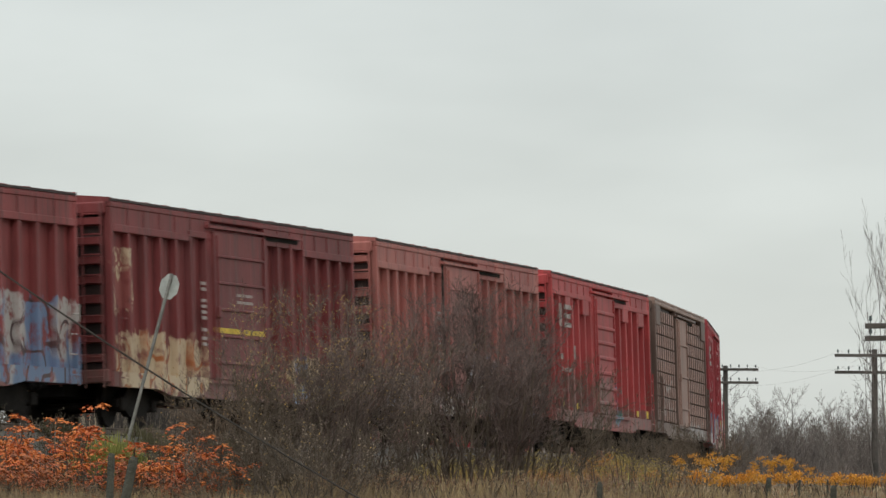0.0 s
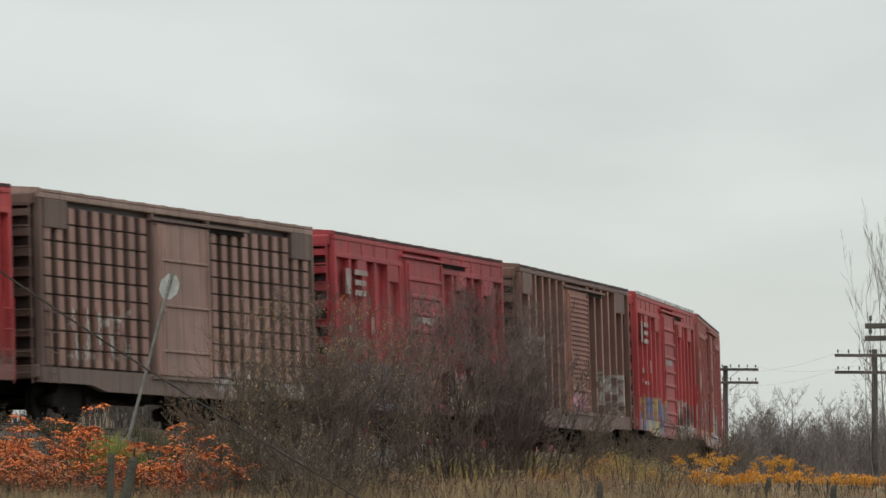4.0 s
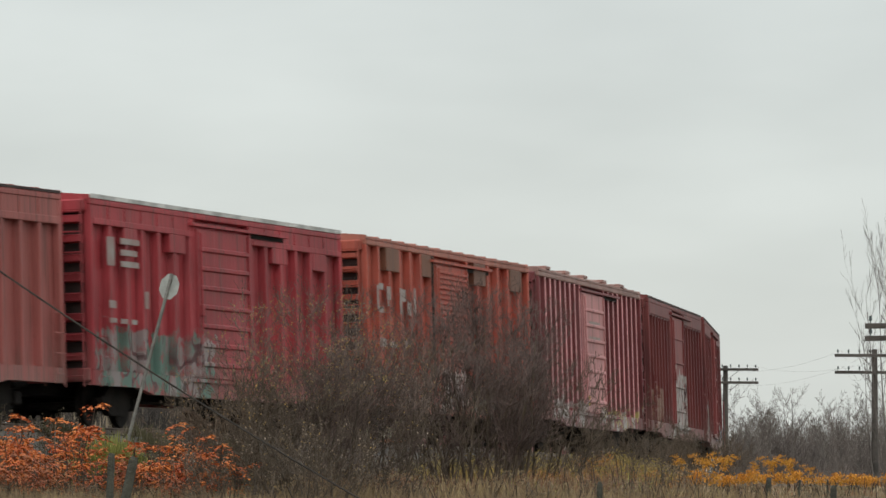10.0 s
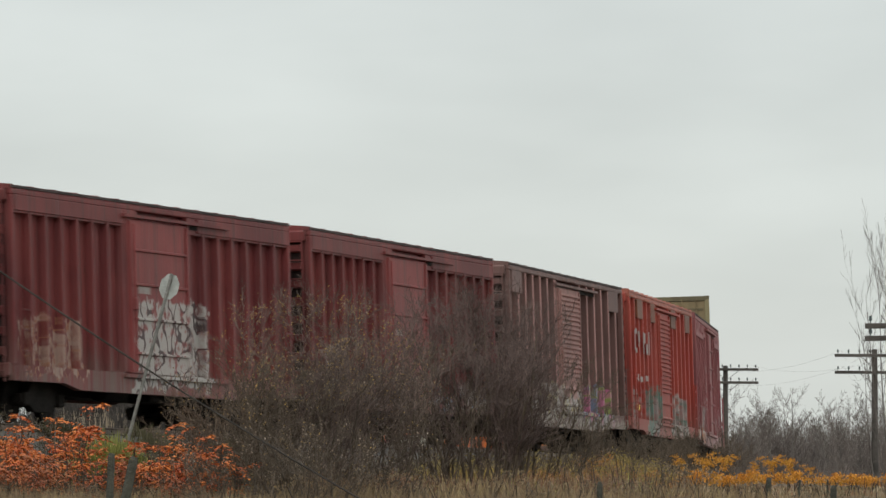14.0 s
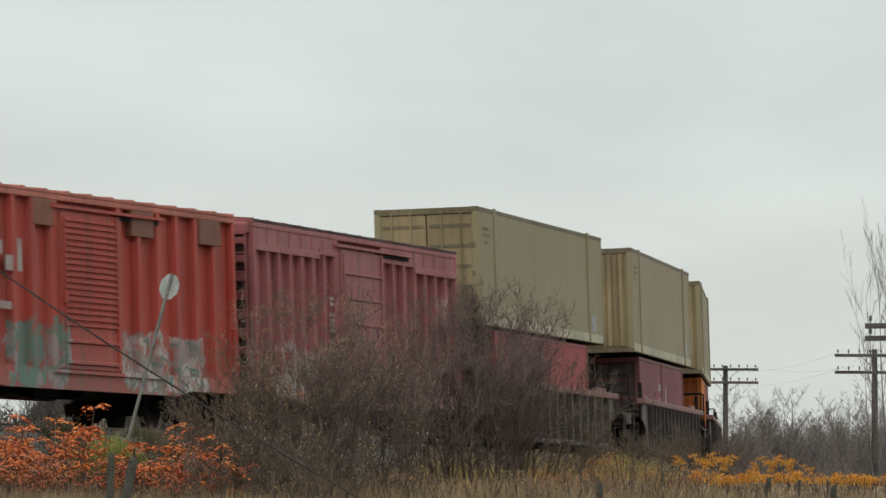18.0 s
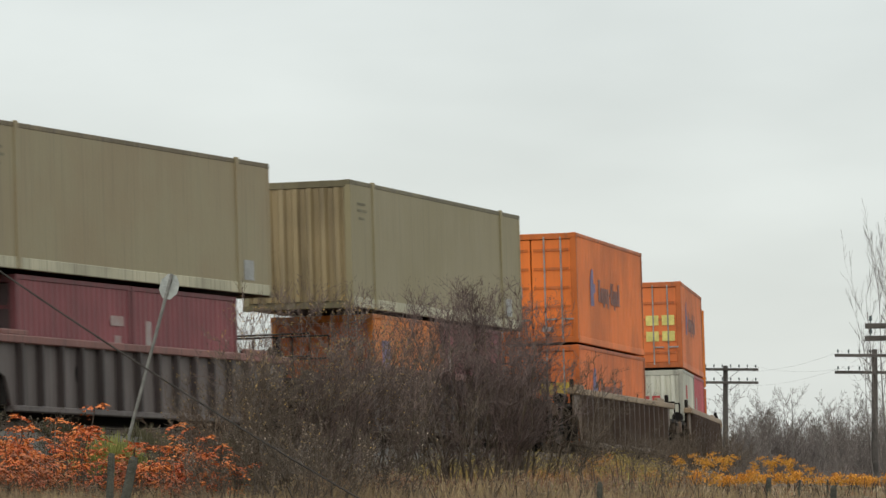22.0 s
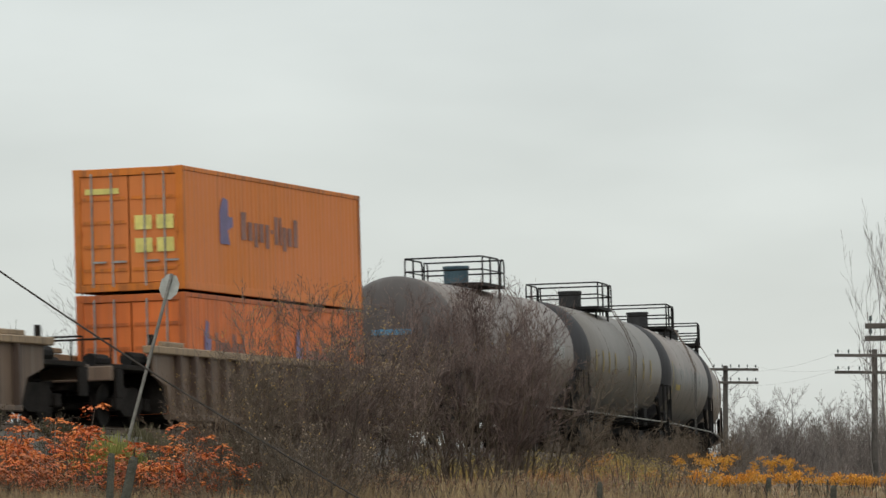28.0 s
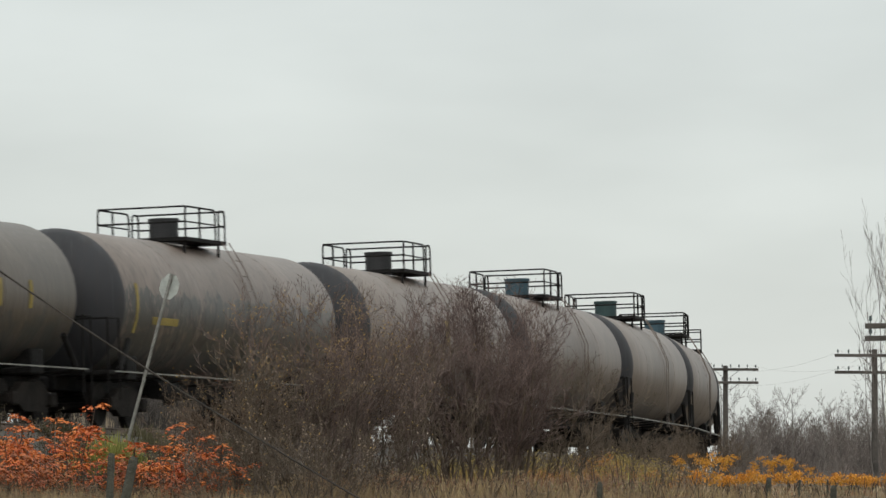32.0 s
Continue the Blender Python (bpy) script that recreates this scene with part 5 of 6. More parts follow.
utility_pole(*P3, Z3, -14, (0.12, 0.40), 1.55, "wooden telegraph pole with stacked crossarms", 0.17)


def wire(name, a, b, sag, r, label, material=None):
    cu = bpy.data.curves.new(name, "CURVE")
    cu.dimensions, cu.bevel_depth, cu.bevel_resolution = "3D", r, 1
    sp = cu.splines.new("POLY")
    n = 18
    sp.points.add(n)
    a, b = Vector(a), Vector(b)
    for i in range(n + 1):
        f = i / n
        p = a.lerp(b, f)
        p.z -= sag * 4 * f * (1 - f)
        sp.points[i].co = (*p, 1)
    tmp = bpy.data.objects.new("tmp", cu)
    me = bpy.data.meshes.new_from_object(tmp)
    bpy.data.objects.remove(tmp)
    me.materials.clear()
    me.materials.append(material or M_CABLE)
    ob = new(name, me)
    tagged(ob, label, "wire")
    return ob


for dx, dz in ((-1.3, -0.02), (1.2, -0.02), (-1.2, -0.62)):
    a = (P1[0] + dx, P1[1] - 0.2, Z1 + dz - 0.0)
    b = (P2[0] + dx, P2[1] - 0.2, Z2 + dz - 0.05)
    c = (P3[0] + dx, P3[1] - 0.2, Z3 + dz + 0.1)
    wire("telegraph_wire", a, b, 0.5, 0.0025, "thin slack telegraph wire between poles")
    wire("telegraph_wire", b, c, 0.7, 0.0025, "thin slack telegraph wire between poles")

# slack cable that comes down across the near field
D_C = 82.0
cab_a = (at_px(-420, D_C), D_C, 1.5 + (965 - 178) / 11014.5 * D_C)
cx_b = at_px(800, D_C)
cab_b = (cx_b, D_C, gz(cx_b, D_C) - 0.02)
anchor = new("anchor_post")
tagged(anchor, "weathered wooden post holding the end of the cable", "post")
anchor.location = (cab_a[0], cab_a[1], gz(cab_a[0], cab_a[1]))
_bm = bmesh.new()
rod(_bm, (0, 0, -0.2), (0, 0, cab_a[2] - gz(cab_a[0], cab_a[1]) + 0.3), 0.12, 10, 0.09)
part("post", _bm, M_POLE, anchor)
wire("guy_cable", cab_a, cab_b, 0.24, 0.0145, "dark slack cable slanting down to the field")


def make_sign():
    y = 112.5
    xt, ztop = at_px(299, y), 1.5 + (965 - 484) / 11014.5 * y
    z = gz(at_px(225, y), y)
    x = xt - (ztop - z) * 0.262
    sign = new("trackside_sign")
    tagged(sign, "leaning grey sign seen from behind on a thin post", "sign")
    lean = math.atan2(xt - x, ztop - z)
    sign.matrix_basis = Matrix.Translation((x, y, z - 0.2)) @ Matrix.Rotation(lean, 4, "Y") @ Matrix.Rotation(radians(-32), 4, "Z")
    ln = math.hypot(xt - x, ztop - z + 0.2)
    bm = bmesh.new()
    box(bm, -0.028, 0.028, -0.02, 0.02, 0, ln, 0.005)
    part("post", bm, M_POST, sign)
    bm = bmesh.new()
    r = 0.225
    pts = [(-0.09, r), (0.09, r), (0.205, 0.09), (0.205, -0.09), (0.09, -r), (-0.09, -r), (-0.205, -0.09), (-0.205, 0.09)]
    prism(bm, [(px, pz + ln - 0.24) for px, pz in pts], 0.021, 0.027)
    part("sign_plate", bm, M_SIGN, sign, "pale eight-sided plate")
    bm = bmesh.new()
    for dz in (0.1, 0.36):
        rod(bm, (0, -0.035, ln - dz), (0, 0.03, ln - dz), 0.014, 6)
    part("bolt", bm, M_GALV, sign)


make_sign()


def fence_post(px, d, top_px, r, lean, label):
    x = at_px(px, d)
    z = gz(x, d)
    p = new("fence_post")
    tagged(p, label, "fence post", "old fence")
    p.matrix_basis = pose(x, d, z - 0.3, 0, lean, 0)
    hh = 1.5 + (965 - top_px) / 11014.5 * d - (z - 0.3)
    bm = bmesh.new()
    rod(bm, (0, 0, 0), (0, 0, hh - 0.05), r, 9, r * 0.9)
    rod(bm, (0, 0, hh - 0.05), (r * 0.15, 0, hh), r * 0.9, 9, r * 0.6)
    part("post", bm, M_WOOD, p)
    return p


for px, d, top, r, lean in ((191, 93, 803, 0.062, 2), (197, 88, 805, 0.075, 12), (1165, 112, 838, 0.04, 6), (1061, 100, 854, 0.055, 0), (1357, 108, 846, 0.055, 2), (1411, 112, 850, 0.025, 3), (1464, 112, 850, 0.02, 0), (1473, 100, 860, 0.06, 1)):
    fence_post(px, d, top, r, lean, "weathered grey wooden fence post in tall grass" if r > 0.03 else "thin dark steel fence post in tall grass")


# ---- plants ----
def stick_mesh(segs, sides=3):
    """Tapered sticks from rows of (x, y, z, x, y, z, r, r)."""
    s = np.asarray(segs, float)
    p0, p1, r0, r1 = s[:, 0:3], s[:, 3:6], s[:, 6:7], s[:, 7:8]
    d = p1 - p0
    d /= np.maximum(np.linalg.norm(d, axis=1, keepdims=True), 1e-6)
    ref = np.where(abs(d[:, 2:3]) > 0.9, np.array([[1.0, 0, 0]]), np.array([[0, 0, 1.0]]))
    u = np.cross(d, ref)
    u /= np.linalg.norm(u, axis=1, keepdims=True)
    v = np.cross(d, u)
    rings = []
    for p, r in ((p0, r0), (p1, r1)):
        for k in range(sides):
            a = 2 * math.pi * k / sides
            rings.append(p + r * (u * math.cos(a) + v * math.sin(a)))
    verts = np.stack(rings, 1).reshape(-1, 3)
    n = len(s)
    base = (np.arange(n) * 2 * sides)[:, None]
    faces = []
    for k in range(sides):
        k2 = (k + 1) % sides
        faces.append(base + np.array([[k, k2, sides + k2, sides + k]]))
    faces = np.concatenate(faces)
    return verts.tolist(), faces.tolist()


def grow(rng, base, up, length, r, level, out, tips, bend=0.25, kids=(5, 5, 4), spread=0.7, shrink=0.55):
    """One stem with its side branches, as sticks."""
    n = 5 if level == 0 else 4 if level == 1 else 3
    p = np.array(base, float)
    d = np.array(up, float)
    d /= np.linalg.norm(d)
    for i in range(n):
        q = p + d * length / n
        ra, rb = r * (1 - 0.8 * i / n), r * (1 - 0.8 * (i + 1) / n)
        out.append((*p, *q, ra, max(rb, 0.0032)))
        if level < len(kids) and i >= (1 if level == 0 else 0):
            m = kids[level] / (n - 1) * (0.45 + 1.1 * i / (n - 1) if level == 0 else 1.0)
            m = int(m) + (rng.random() < m - int(m))
            for _ in range(m):
                side = rng.normal(size=3)
                side -= d * side.dot(d)
                side /= np.linalg.norm(side)
                nd = d * (1 - spread * 0.5) + side * spread * rng.uniform(0.6, 1.2) + np.array([0, 0, 0.22])
                f = rng.random()
                grow(rng, p * (1 - f) + q * f, nd, length * shrink * rng.uniform(0.6, 1.15) * (1 - 0.15 * i / n), max(rb * 0.62, 0.0036), level + 1, out, tips, bend, kids, spread, shrink)
        p = q
        d = d + rng.normal(size=3) * bend * 0.5 + np.array([0, 0, 0.06])
        d /= np.linalg.norm(d)
    tips.append(p)


def leaf_mesh(rng, pts, size, flat=0.5):
    """Small bent leaves, each of two triangles."""
    n = len(pts)
    pts = np.asarray(pts)
    a = rng.normal(size=(n, 3))
    a /= np.linalg.norm(a, axis=1, keepdims=True)
    b = np.cross(a, rng.normal(size=(n, 3)))
    b /= np.linalg.norm(b, axis=1, keepdims=True)
    sz = size * rng.uniform(0.6, 1.3, (n, 1))
    v = np.stack([pts, pts + a * sz * 0.5 + b * sz * 0.32, pts + a * sz, pts + a * sz * 0.5 - b * sz * 0.32], 1).reshape(-1, 3)
    i = np.arange(n)[:, None] * 4
    return v.tolist(), (i + np.array([[0, 1, 2, 3]])).tolist()


def bush(name, px, d, stems, height, width, seed, material, label, leaves=0, leaf_mat=None, kids=(7, 6, 4), r=0.02, lean=(0, 0), spread=0.7, tip_mat=None, low=0.62, buds=0, bend=0.26):
    rng = np.random.default_rng(seed)
    x = at_px(px, d)
    ob = new(name)
    tagged(ob, label, "bush", "bare bushes by the line")
    ob.location = (x, d, gz(x, d) - 0.05)
    tips, fine = [], []
    for i in range(stems):
        a = rng.uniform(0, 2 * math.pi)
        k = math.sqrt(rng.random())
        b = (math.cos(a) * k * width * 0.35, math.sin(a) * k * width * 0.35, -0.05)
        up = (math.cos(a) * k * width * 0.42 / height * 1.5 + lean[0], math.sin(a) * k * width * 0.42 / height * 1.5 + lean[1], 1.0)
        out = []
        grow(rng, b, up, height * rng.uniform(low, 1.02) * (1.0 - 0.22 * k), r * rng.uniform(0.7, 1.2), 0, out, tips, bend, kids, spread, 0.42)
        out = [row for row in out if row[5] < height * rng.uniform(0.93, 1.02)]
        thick = [row for row in out if row[6] > 0.0085]
        raw("stem", *stick_mesh(thick, 4), material, ob)
        fine += [row for row in out if row[6] <= 0.0085]
    tw = raw("twig_mass", *stick_mesh(fine, 3), tip_mat or material, ob)
    tagged(tw, kind="stuff")
    tips = np.asarray(tips)
    tips = tips[tips[:, 2] < height * 0.92]
    if leaves:
        t = tips
        w = np.clip(t[:, 2] - height * 0.35, 0.02, None) ** 2
        t = t[rng.choice(len(t), leaves, p=w / w.sum())] + rng.normal(size=(leaves, 3)) * 0.05
        lv = raw("foliage", *leaf_mesh(rng, t, 0.03), leaf_mat or M_LEAF, ob, "last yellow leaves")
        tagged(lv, kind="stuff")
    if buds:
        t = tips
        w = np.clip(t[:, 2] - height * 0.3, 0.03, None)
        t = t[rng.choice(len(t), buds, p=w / w.sum())] + rng.normal(size=(buds, 3)) * 0.03
        lv = raw("withered_foliage", *leaf_mesh(rng, t, 0.034), M_BUD, ob, "withered pale brown leaves on the twig ends")
        tagged(lv, kind="stuff")
    return ob


BARE = "bare brown bush of dense thin twigs"
bush("bush", 445, 103, 16, 3.05, 1.7, 11, M_TWIG, BARE + " and few yellow leaves", 600, buds=350)
bush("bush", 560, 105, 26, 4.0, 1.7, 12, M_TWIG, BARE + ", yellow leaves near its top", 1900, tip_mat=M_TWIG_RED, buds=600, spread=0.6)
bush("bush", 660, 107, 16, 3.2, 1.8, 13, M_TWIG, BARE + ", low and spreading", 400, tip_mat=M_TWIG_RED, buds=600)
bush("bush", 850, 118, 30, 4.25, 2.2, 14, M_TWIG, "tall bare bush of many dark upright stems", 0, kids=(9, 8, 4), r=0.03, low=0.62, tip_mat=M_TWIG_GREY, spread=0.7, bend=0.3)
bush("bush", 762, 117, 13, 3.25, 1.7, 15, M_TWIG, BARE, 40, r=0.022)
bush("bush", 940, 120, 14, 3.0, 2.1, 16, M_TWIG, BARE + " leaning outward", 0, lean=(0.12, 0), low=0.6, r=0.024)
bush("bush", 345, 105, 11, 2.2, 2.0, 17, M_TWIG, BARE + ", low among red leaves", 60, buds=200)
bush("bush", 600, 101, 11, 2.1, 2.6, 18, M_TWIG, BARE + ", low and spreading", 120, buds=350)
bush("bush", 480, 100, 11, 2.0, 2.4, 19, M_TWIG, BARE + ", low and spreading", 60, buds=400)
for k, (px, d, hh) in enumerate(((1030, 138, 1.35), (1075, 144, 1.6), (1115, 146, 1.7), (1160, 150, 1.7), (1200, 154, 1.75), (1235, 158, 1.7), (1262, 163, 1.6), (985, 132, 1.3))):
    bush("bush", px, d, 14, hh, 2.2, 30 + k, M_TWIG, "low bare brush below the railway bank", 0, kids=(7, 5, 3), r=0.013)
for k, (px, d, hh) in enumerate(((110, 172, 1.3), (170, 175, 1.5), (240, 170, 1.6), (330, 174, 1.4), (430, 172, 1.4), (60, 176, 0.7))):
    bush("bush", px, d, 10, hh, 2.6, 40 + k, M_BARK, "bare grey scrub bush behind the track", 0, kids=(7, 5, 3), r=0.015)


def leafy(name, label, category, seed, height, width, material, n_leaf, size, stems=9, clump=0.0):
    """Low shrub of leafy stems; returned to be copied."""
    rng = np.random.default_rng(seed)
    ob = new(name)
    tagged(ob, label, category, label)
    segs, pts = [], []
    for i in range(stems):
        a, k = rng.uniform(0, 2 * math.pi), math.sqrt(rng.random())
        tip = np.array([math.cos(a) * k * width * 0.5, math.sin(a) * k * width * 0.5, height * rng.uniform(0.65, 1.0)])
        b = np.array([tip[0] * 0.3, tip[1] * 0.3, -0.05])
        mid = (b + tip) / 2 + rng.normal(size=3) * 0.05
        segs += [(*b, *mid, 0.011, 0.008), (*mid, *tip, 0.008, 0.004)]
        if clump:
            for f in (1.0, rng.uniform(0.45, 0.8)):
                q = b * (1 - f) + tip * f
                e = q + (rng.normal(size=3) * 0.12 if f < 1 else 0)
                segs.append((*q, *e, 0.006, 0.004))
                m = int(n_leaf / stems * (0.65 if f == 1.0 else 0.35))
                pts.append(e + rng.normal(size=(m, 3)) * np.array([clump, clump, clump * 0.6]) * rng.uniform(0.7, 1.2))
            continue
        for _ in range(5):
            f = rng.uniform(0.35, 1.0)
            q = b * (1 - f) + tip * f
            e = q + np.array([rng.normal() * 0.16, rng.normal() * 0.16, rng.uniform(-0.02, 0.12)])
            segs.append((*q, *e, 0.005, 0.003))
            m = n_leaf // (stems * 5)
            c = q + (e - q) * rng.uniform(0.3, 1.25, (m, 1))
            pts.append(c + rng.normal(size=(m, 3)) * np.array([0.06, 0.06, 0.035]))
    st = raw("stalk_tuft", *stick_mesh(segs), M_TWIG, ob)
    tagged(st, kind="stuff")
    lv = raw("foliage", *leaf_mesh(rng, np.concatenate(pts), size), material, ob)
    tagged(lv, kind="stuff")
    return ob


def rosette_shrub(name, label, category, seed, height, width, material, stems=9, frond=0.15, fronds=7, pairs=4, leaf=0.05):
    """Shrub whose stems end in drooping rosettes of feathered leaves; returned to be copied."""
    rng = np.random.default_rng(seed)
    ob = new(name)
    tagged(ob, label, category, label)
    segs, quads = [], []
    for i in range(stems):
        a, k = rng.uniform(0, 2 * math.pi), math.sqrt(rng.random())
        tip = np.array([math.cos(a) * k * width * 0.5, math.sin(a) * k * width * 0.5, height * rng.uniform(0.66, 1.0)])
        b = np.array([tip[0] * 0.35, tip[1] * 0.35, -0.05])
        mid = (b + tip) / 2 + rng.normal(size=3) * 0.05
        segs += [(*b, *mid, 0.012, 0.009), (*mid, *tip, 0.009, 0.005)]
        heads = [tip]
        for _ in range(1):
            q = b + (tip - b) * rng.uniform(0.6, 0.9)
            e = q + np.array([rng.normal() * 0.17, rng.normal() * 0.17, rng.uniform(0.0, 0.12)])
            segs.append((*q, *e, 0.006, 0.004))
            heads.append(e)
        for hd in heads:
            size = rng.uniform(0.6, 1.35)
            for j in range(fronds):
                an = 2 * math.pi * (j + rng.random()) / fronds
                rise = rng.uniform(-0.3, 1.25)
                out = np.array([math.cos(an), math.sin(an), 0.0])
                wide = np.array([-math.sin(an), math.cos(an), 0.0])
                for m in range(1, pairs + 1):
                    f = m / pairs
                    p = hd + out * frond * size * f + np.array([0, 0, frond * size * (rise * f - 0.75 * f * f)])
                    for sd in (-1, 1):
                        ln = leaf * size * (1.15 - 0.5 * f) * rng.uniform(0.8, 1.2)
                        d = wide * sd * 0.8 + out * 0.5 + np.array([0, 0, rng.uniform(-0.75, 0.05)])
                        e = p + d * ln
                        c = (p + e) / 2
                        s2 = out * ln * 0.34 + rng.normal(size=3) * ln * 0.1
                        quads.append((p, c + s2, e, c - s2))
    st = raw("stalk_tuft", *stick_mesh(segs), M_TWIG, ob)
    tagged(st, kind="stuff")
    v = np.asarray(quads).reshape(-1, 3)
    i4 = np.arange(len(quads))[:, None] * 4 + np.array([[0, 1, 2, 3]])
    lv = raw("foliage", v.tolist(), i4.tolist(), material, ob)
    tagged(lv, kind="stuff")
    return ob


def tussock(name, label, seed, n, height, width, material):
    """Tuft of arching grass blades; returned to be copied."""
    rng = np.random.default_rng(seed)
    ob = new(name)
    tagged(ob, label, "grass tuft", label)
    an, k = rng.uniform(0, 2 * math.pi, n), np.sqrt(rng.random(n))
    out = np.stack([np.cos(an), np.sin(an), 0 * an], 1)
    side = np.stack([-np.sin(an), np.cos(an), 0 * an], 1)
    hh = height * rng.uniform(0.45, 1.0, n) * (1 - 0.3 * k)
    reach = width * 0.5 * k * rng.uniform(0.5, 1.2, n)
    base = out * (k * width * 0.25)[:, None]
    rows = []
    for f, wd in ((0.0, 1.0), (0.5, 0.9), (0.85, 0.6), (1.0, 0.12)):
        p = base + out * (reach * f * f)[:, None] + np.stack([0 * hh, 0 * hh, hh * (f - 0.22 * f * f * (reach / width + 0.3))], 1)
        w = side * 0.008 * wd
        rows += [p - w, p + w]
    v = np.stack(rows, 1).reshape(-1, 3)
    i8 = np.arange(n)[:, None] * 8
    faces = np.concatenate([i8 + np.array([[2 * j, 2 * j + 1, 2 * j + 3, 2 * j + 2]]) for j in range(3)])
    tagged(raw("blade_tuft", v.tolist(), faces.tolist(), material, ob), kind="stuff")
    return ob


def scatter(proto, spots, seed):
    rng = random.Random(seed)
    first = True
    for px, d, sc in spots:
        x = at_px(px, d)
        m = pose(x, d, gz(x, d), 0, 0, rng.uniform(0, 360))
        if first:
            proto.matrix_basis = m
            proto.scale = (sc, sc, sc)
            first = False
        else:
            ob = copy_thing(proto, m)
            ob.scale = (sc, sc, sc)


def spots(seed, n, x0, x1, d0, d1, s0, s1):
    rng = random.Random(seed)
    return [(x0 + (x1 - x0) * (i + rng.random()) / n, rng.uniform(d0, d1), rng.uniform(s0, s1)) for i in range(n)]


scatter(rosette_shrub("sumac_shrub", "low shrub of orange-red autumn leaves", "shrub", 51, 1.05, 0.85, M_SUMAC, 6, 0.14), [(124, 104, 1.95), (80, 105, 1.78), (48, 105, 1.6), (155, 104, 1.5), (176, 103, 1.25), (268, 103, 1.62), (302, 104, 1.52), (246, 103, 1.2), (335, 101.5, 1.45), (5, 104, 1.55), (366, 101.5, 1.3), (100, 104, 1.4), (20, 103, 1.25), (392, 101.5, 1.1), (318, 101.5, 1.25)] + spots(1, 3, -40, 220, 101, 104, 0.85, 1.1) + spots(2, 2, 250, 410, 101, 104, 0.85, 1.05), 3)
scatter(rosette_shrub("sumac_shrub", "small shrub of mixed orange autumn leaves", "shrub", 52, 0.85, 0.8, M_GOLD_RED, 7, 0.16), [(232, 103, 1.2), (78, 103, 1.4), (10, 103, 1.3), (390, 104, 1.0)] + spots(4, 5, 10, 400, 100, 108, 0.9, 1.3), 5)
YELLOW_TALL = ((1200, 148, 812), (1243, 147, 810), (1252, 146, 816), (1278, 147, 807), (1284, 145, 812), (1334, 145, 824), (1362, 146, 814), (1366, 145, 817), (1393, 146, 812), (1396, 145, 818), (1432, 144, 828))
YELLOW_LOW = ((1240, 128, 832), (1264, 129, 838), (1290, 128, 842), (1306, 129, 843), (1322, 128, 838), (1338, 129, 832), (1350, 128, 840), (1386, 129, 838), (1402, 128, 835), (1418, 129, 834), (1448, 128, 846), (1470, 128, 844), (1490, 129, 837), (1502, 128, 840), (1516, 128, 844), (1532, 129, 841), (1548, 128, 846), (1564, 129, 841), (1585, 129, 838))
for proto, rows, unit, low in ((leafy("yellow_shrub", "tall thin weed with a puff of golden yellow leaves", "shrub", 61, 0.62, 0.2, M_GOLD, 330, 0.045, 2, 0.075), YELLOW_TALL, 0.70, 0.6),
                               (leafy("yellow_shrub", "low puffy shrub of golden yellow autumn leaves", "shrub", 53, 0.36, 0.26, M_GOLD, 340, 0.045, 4, 0.07), YELLOW_LOW, 0.44, 0.7)):
    scatter(proto, [(px, d, max(low, (1.5 + (969 - top) / 11014.5 * d - gz(at_px(px, d), d)) / unit)) for px, d, top in rows], 7)
scatter(leafy("dull_weed", "dull grey-brown dead weed clump", "weed", 57, 0.8, 0.9, plain("dull_weed_leaf", (0.10, 0.082, 0.05), 0.9, 0, 0.4, 1.5, 10, 0, per_island=0.6), 420, 0.05, 12), spots(14, 40, -40, 460, 106, 120, 0.8, 1.35) + spots(26, 8, 420, 720, 106, 116, 0.8, 1.1), 17)
scatter(tussock("grass_tussock", "fresh yellow-green tuft of arching grass", 54, 520, 0.75, 0.5, M_GREEN), [(px, 112.0 + 0.12 * i, (1.5 + (965 - top) / 11014.5 * 112 - gz(at_px(px, 112), 112)) / 0.72) for i, (px, top) in enumerate(((182, 742), (200, 744), (214, 752), (168, 748), (228, 757), (206, 750), (192, 746)))], 8)
scatter(leafy("russet_weed", "tall russet dead weed clump", "weed", 55, 0.7, 0.7, M_DRY_RED, 420, 0.03, 11), spots(9, 13, -20, 1200, 100, 114, 0.7, 1.2) + spots(31, 10, 1220, 1590, 100, 118, 0.35, 0.6) + spots(25, 14, 380, 720, 102, 110, 0.7, 1.1) + spots(10, 6, 960, 1220, 108, 135, 0.6, 1.0), 11)
scatter(leafy("tan_weed", "pale tan dead weed clump in the field", "weed", 58, 0.65, 0.8, M_DRY, 420, 0.028, 14, 0.06), spots(18, 22, -20, 1220, 98, 112, 0.8, 1.3) + spots(19, 10, 960, 1230, 110, 145, 0.6, 1.2) + spots(32, 12, 1220, 1590, 98, 116, 0.4, 0.65), 19)
scatter(leafy("rust_weed", "rust-orange autumn weed clump in the field", "weed", 59, 0.6, 0.8, plain("rust_leaf", (0.55, 0.24, 0.06), 0.8, 0, 0.4, 1.5, 10, 0, per_island=0.7), 420, 0.032, 9, 0.08), spots(20, 14, 940, 1240, 108, 140, 0.6, 1.0) + [(1030, 128, 1.1), (1050, 132, 1.2), (1085, 138, 0.9), (1000, 126, 0.8), (1015, 134, 1.0)], 23)
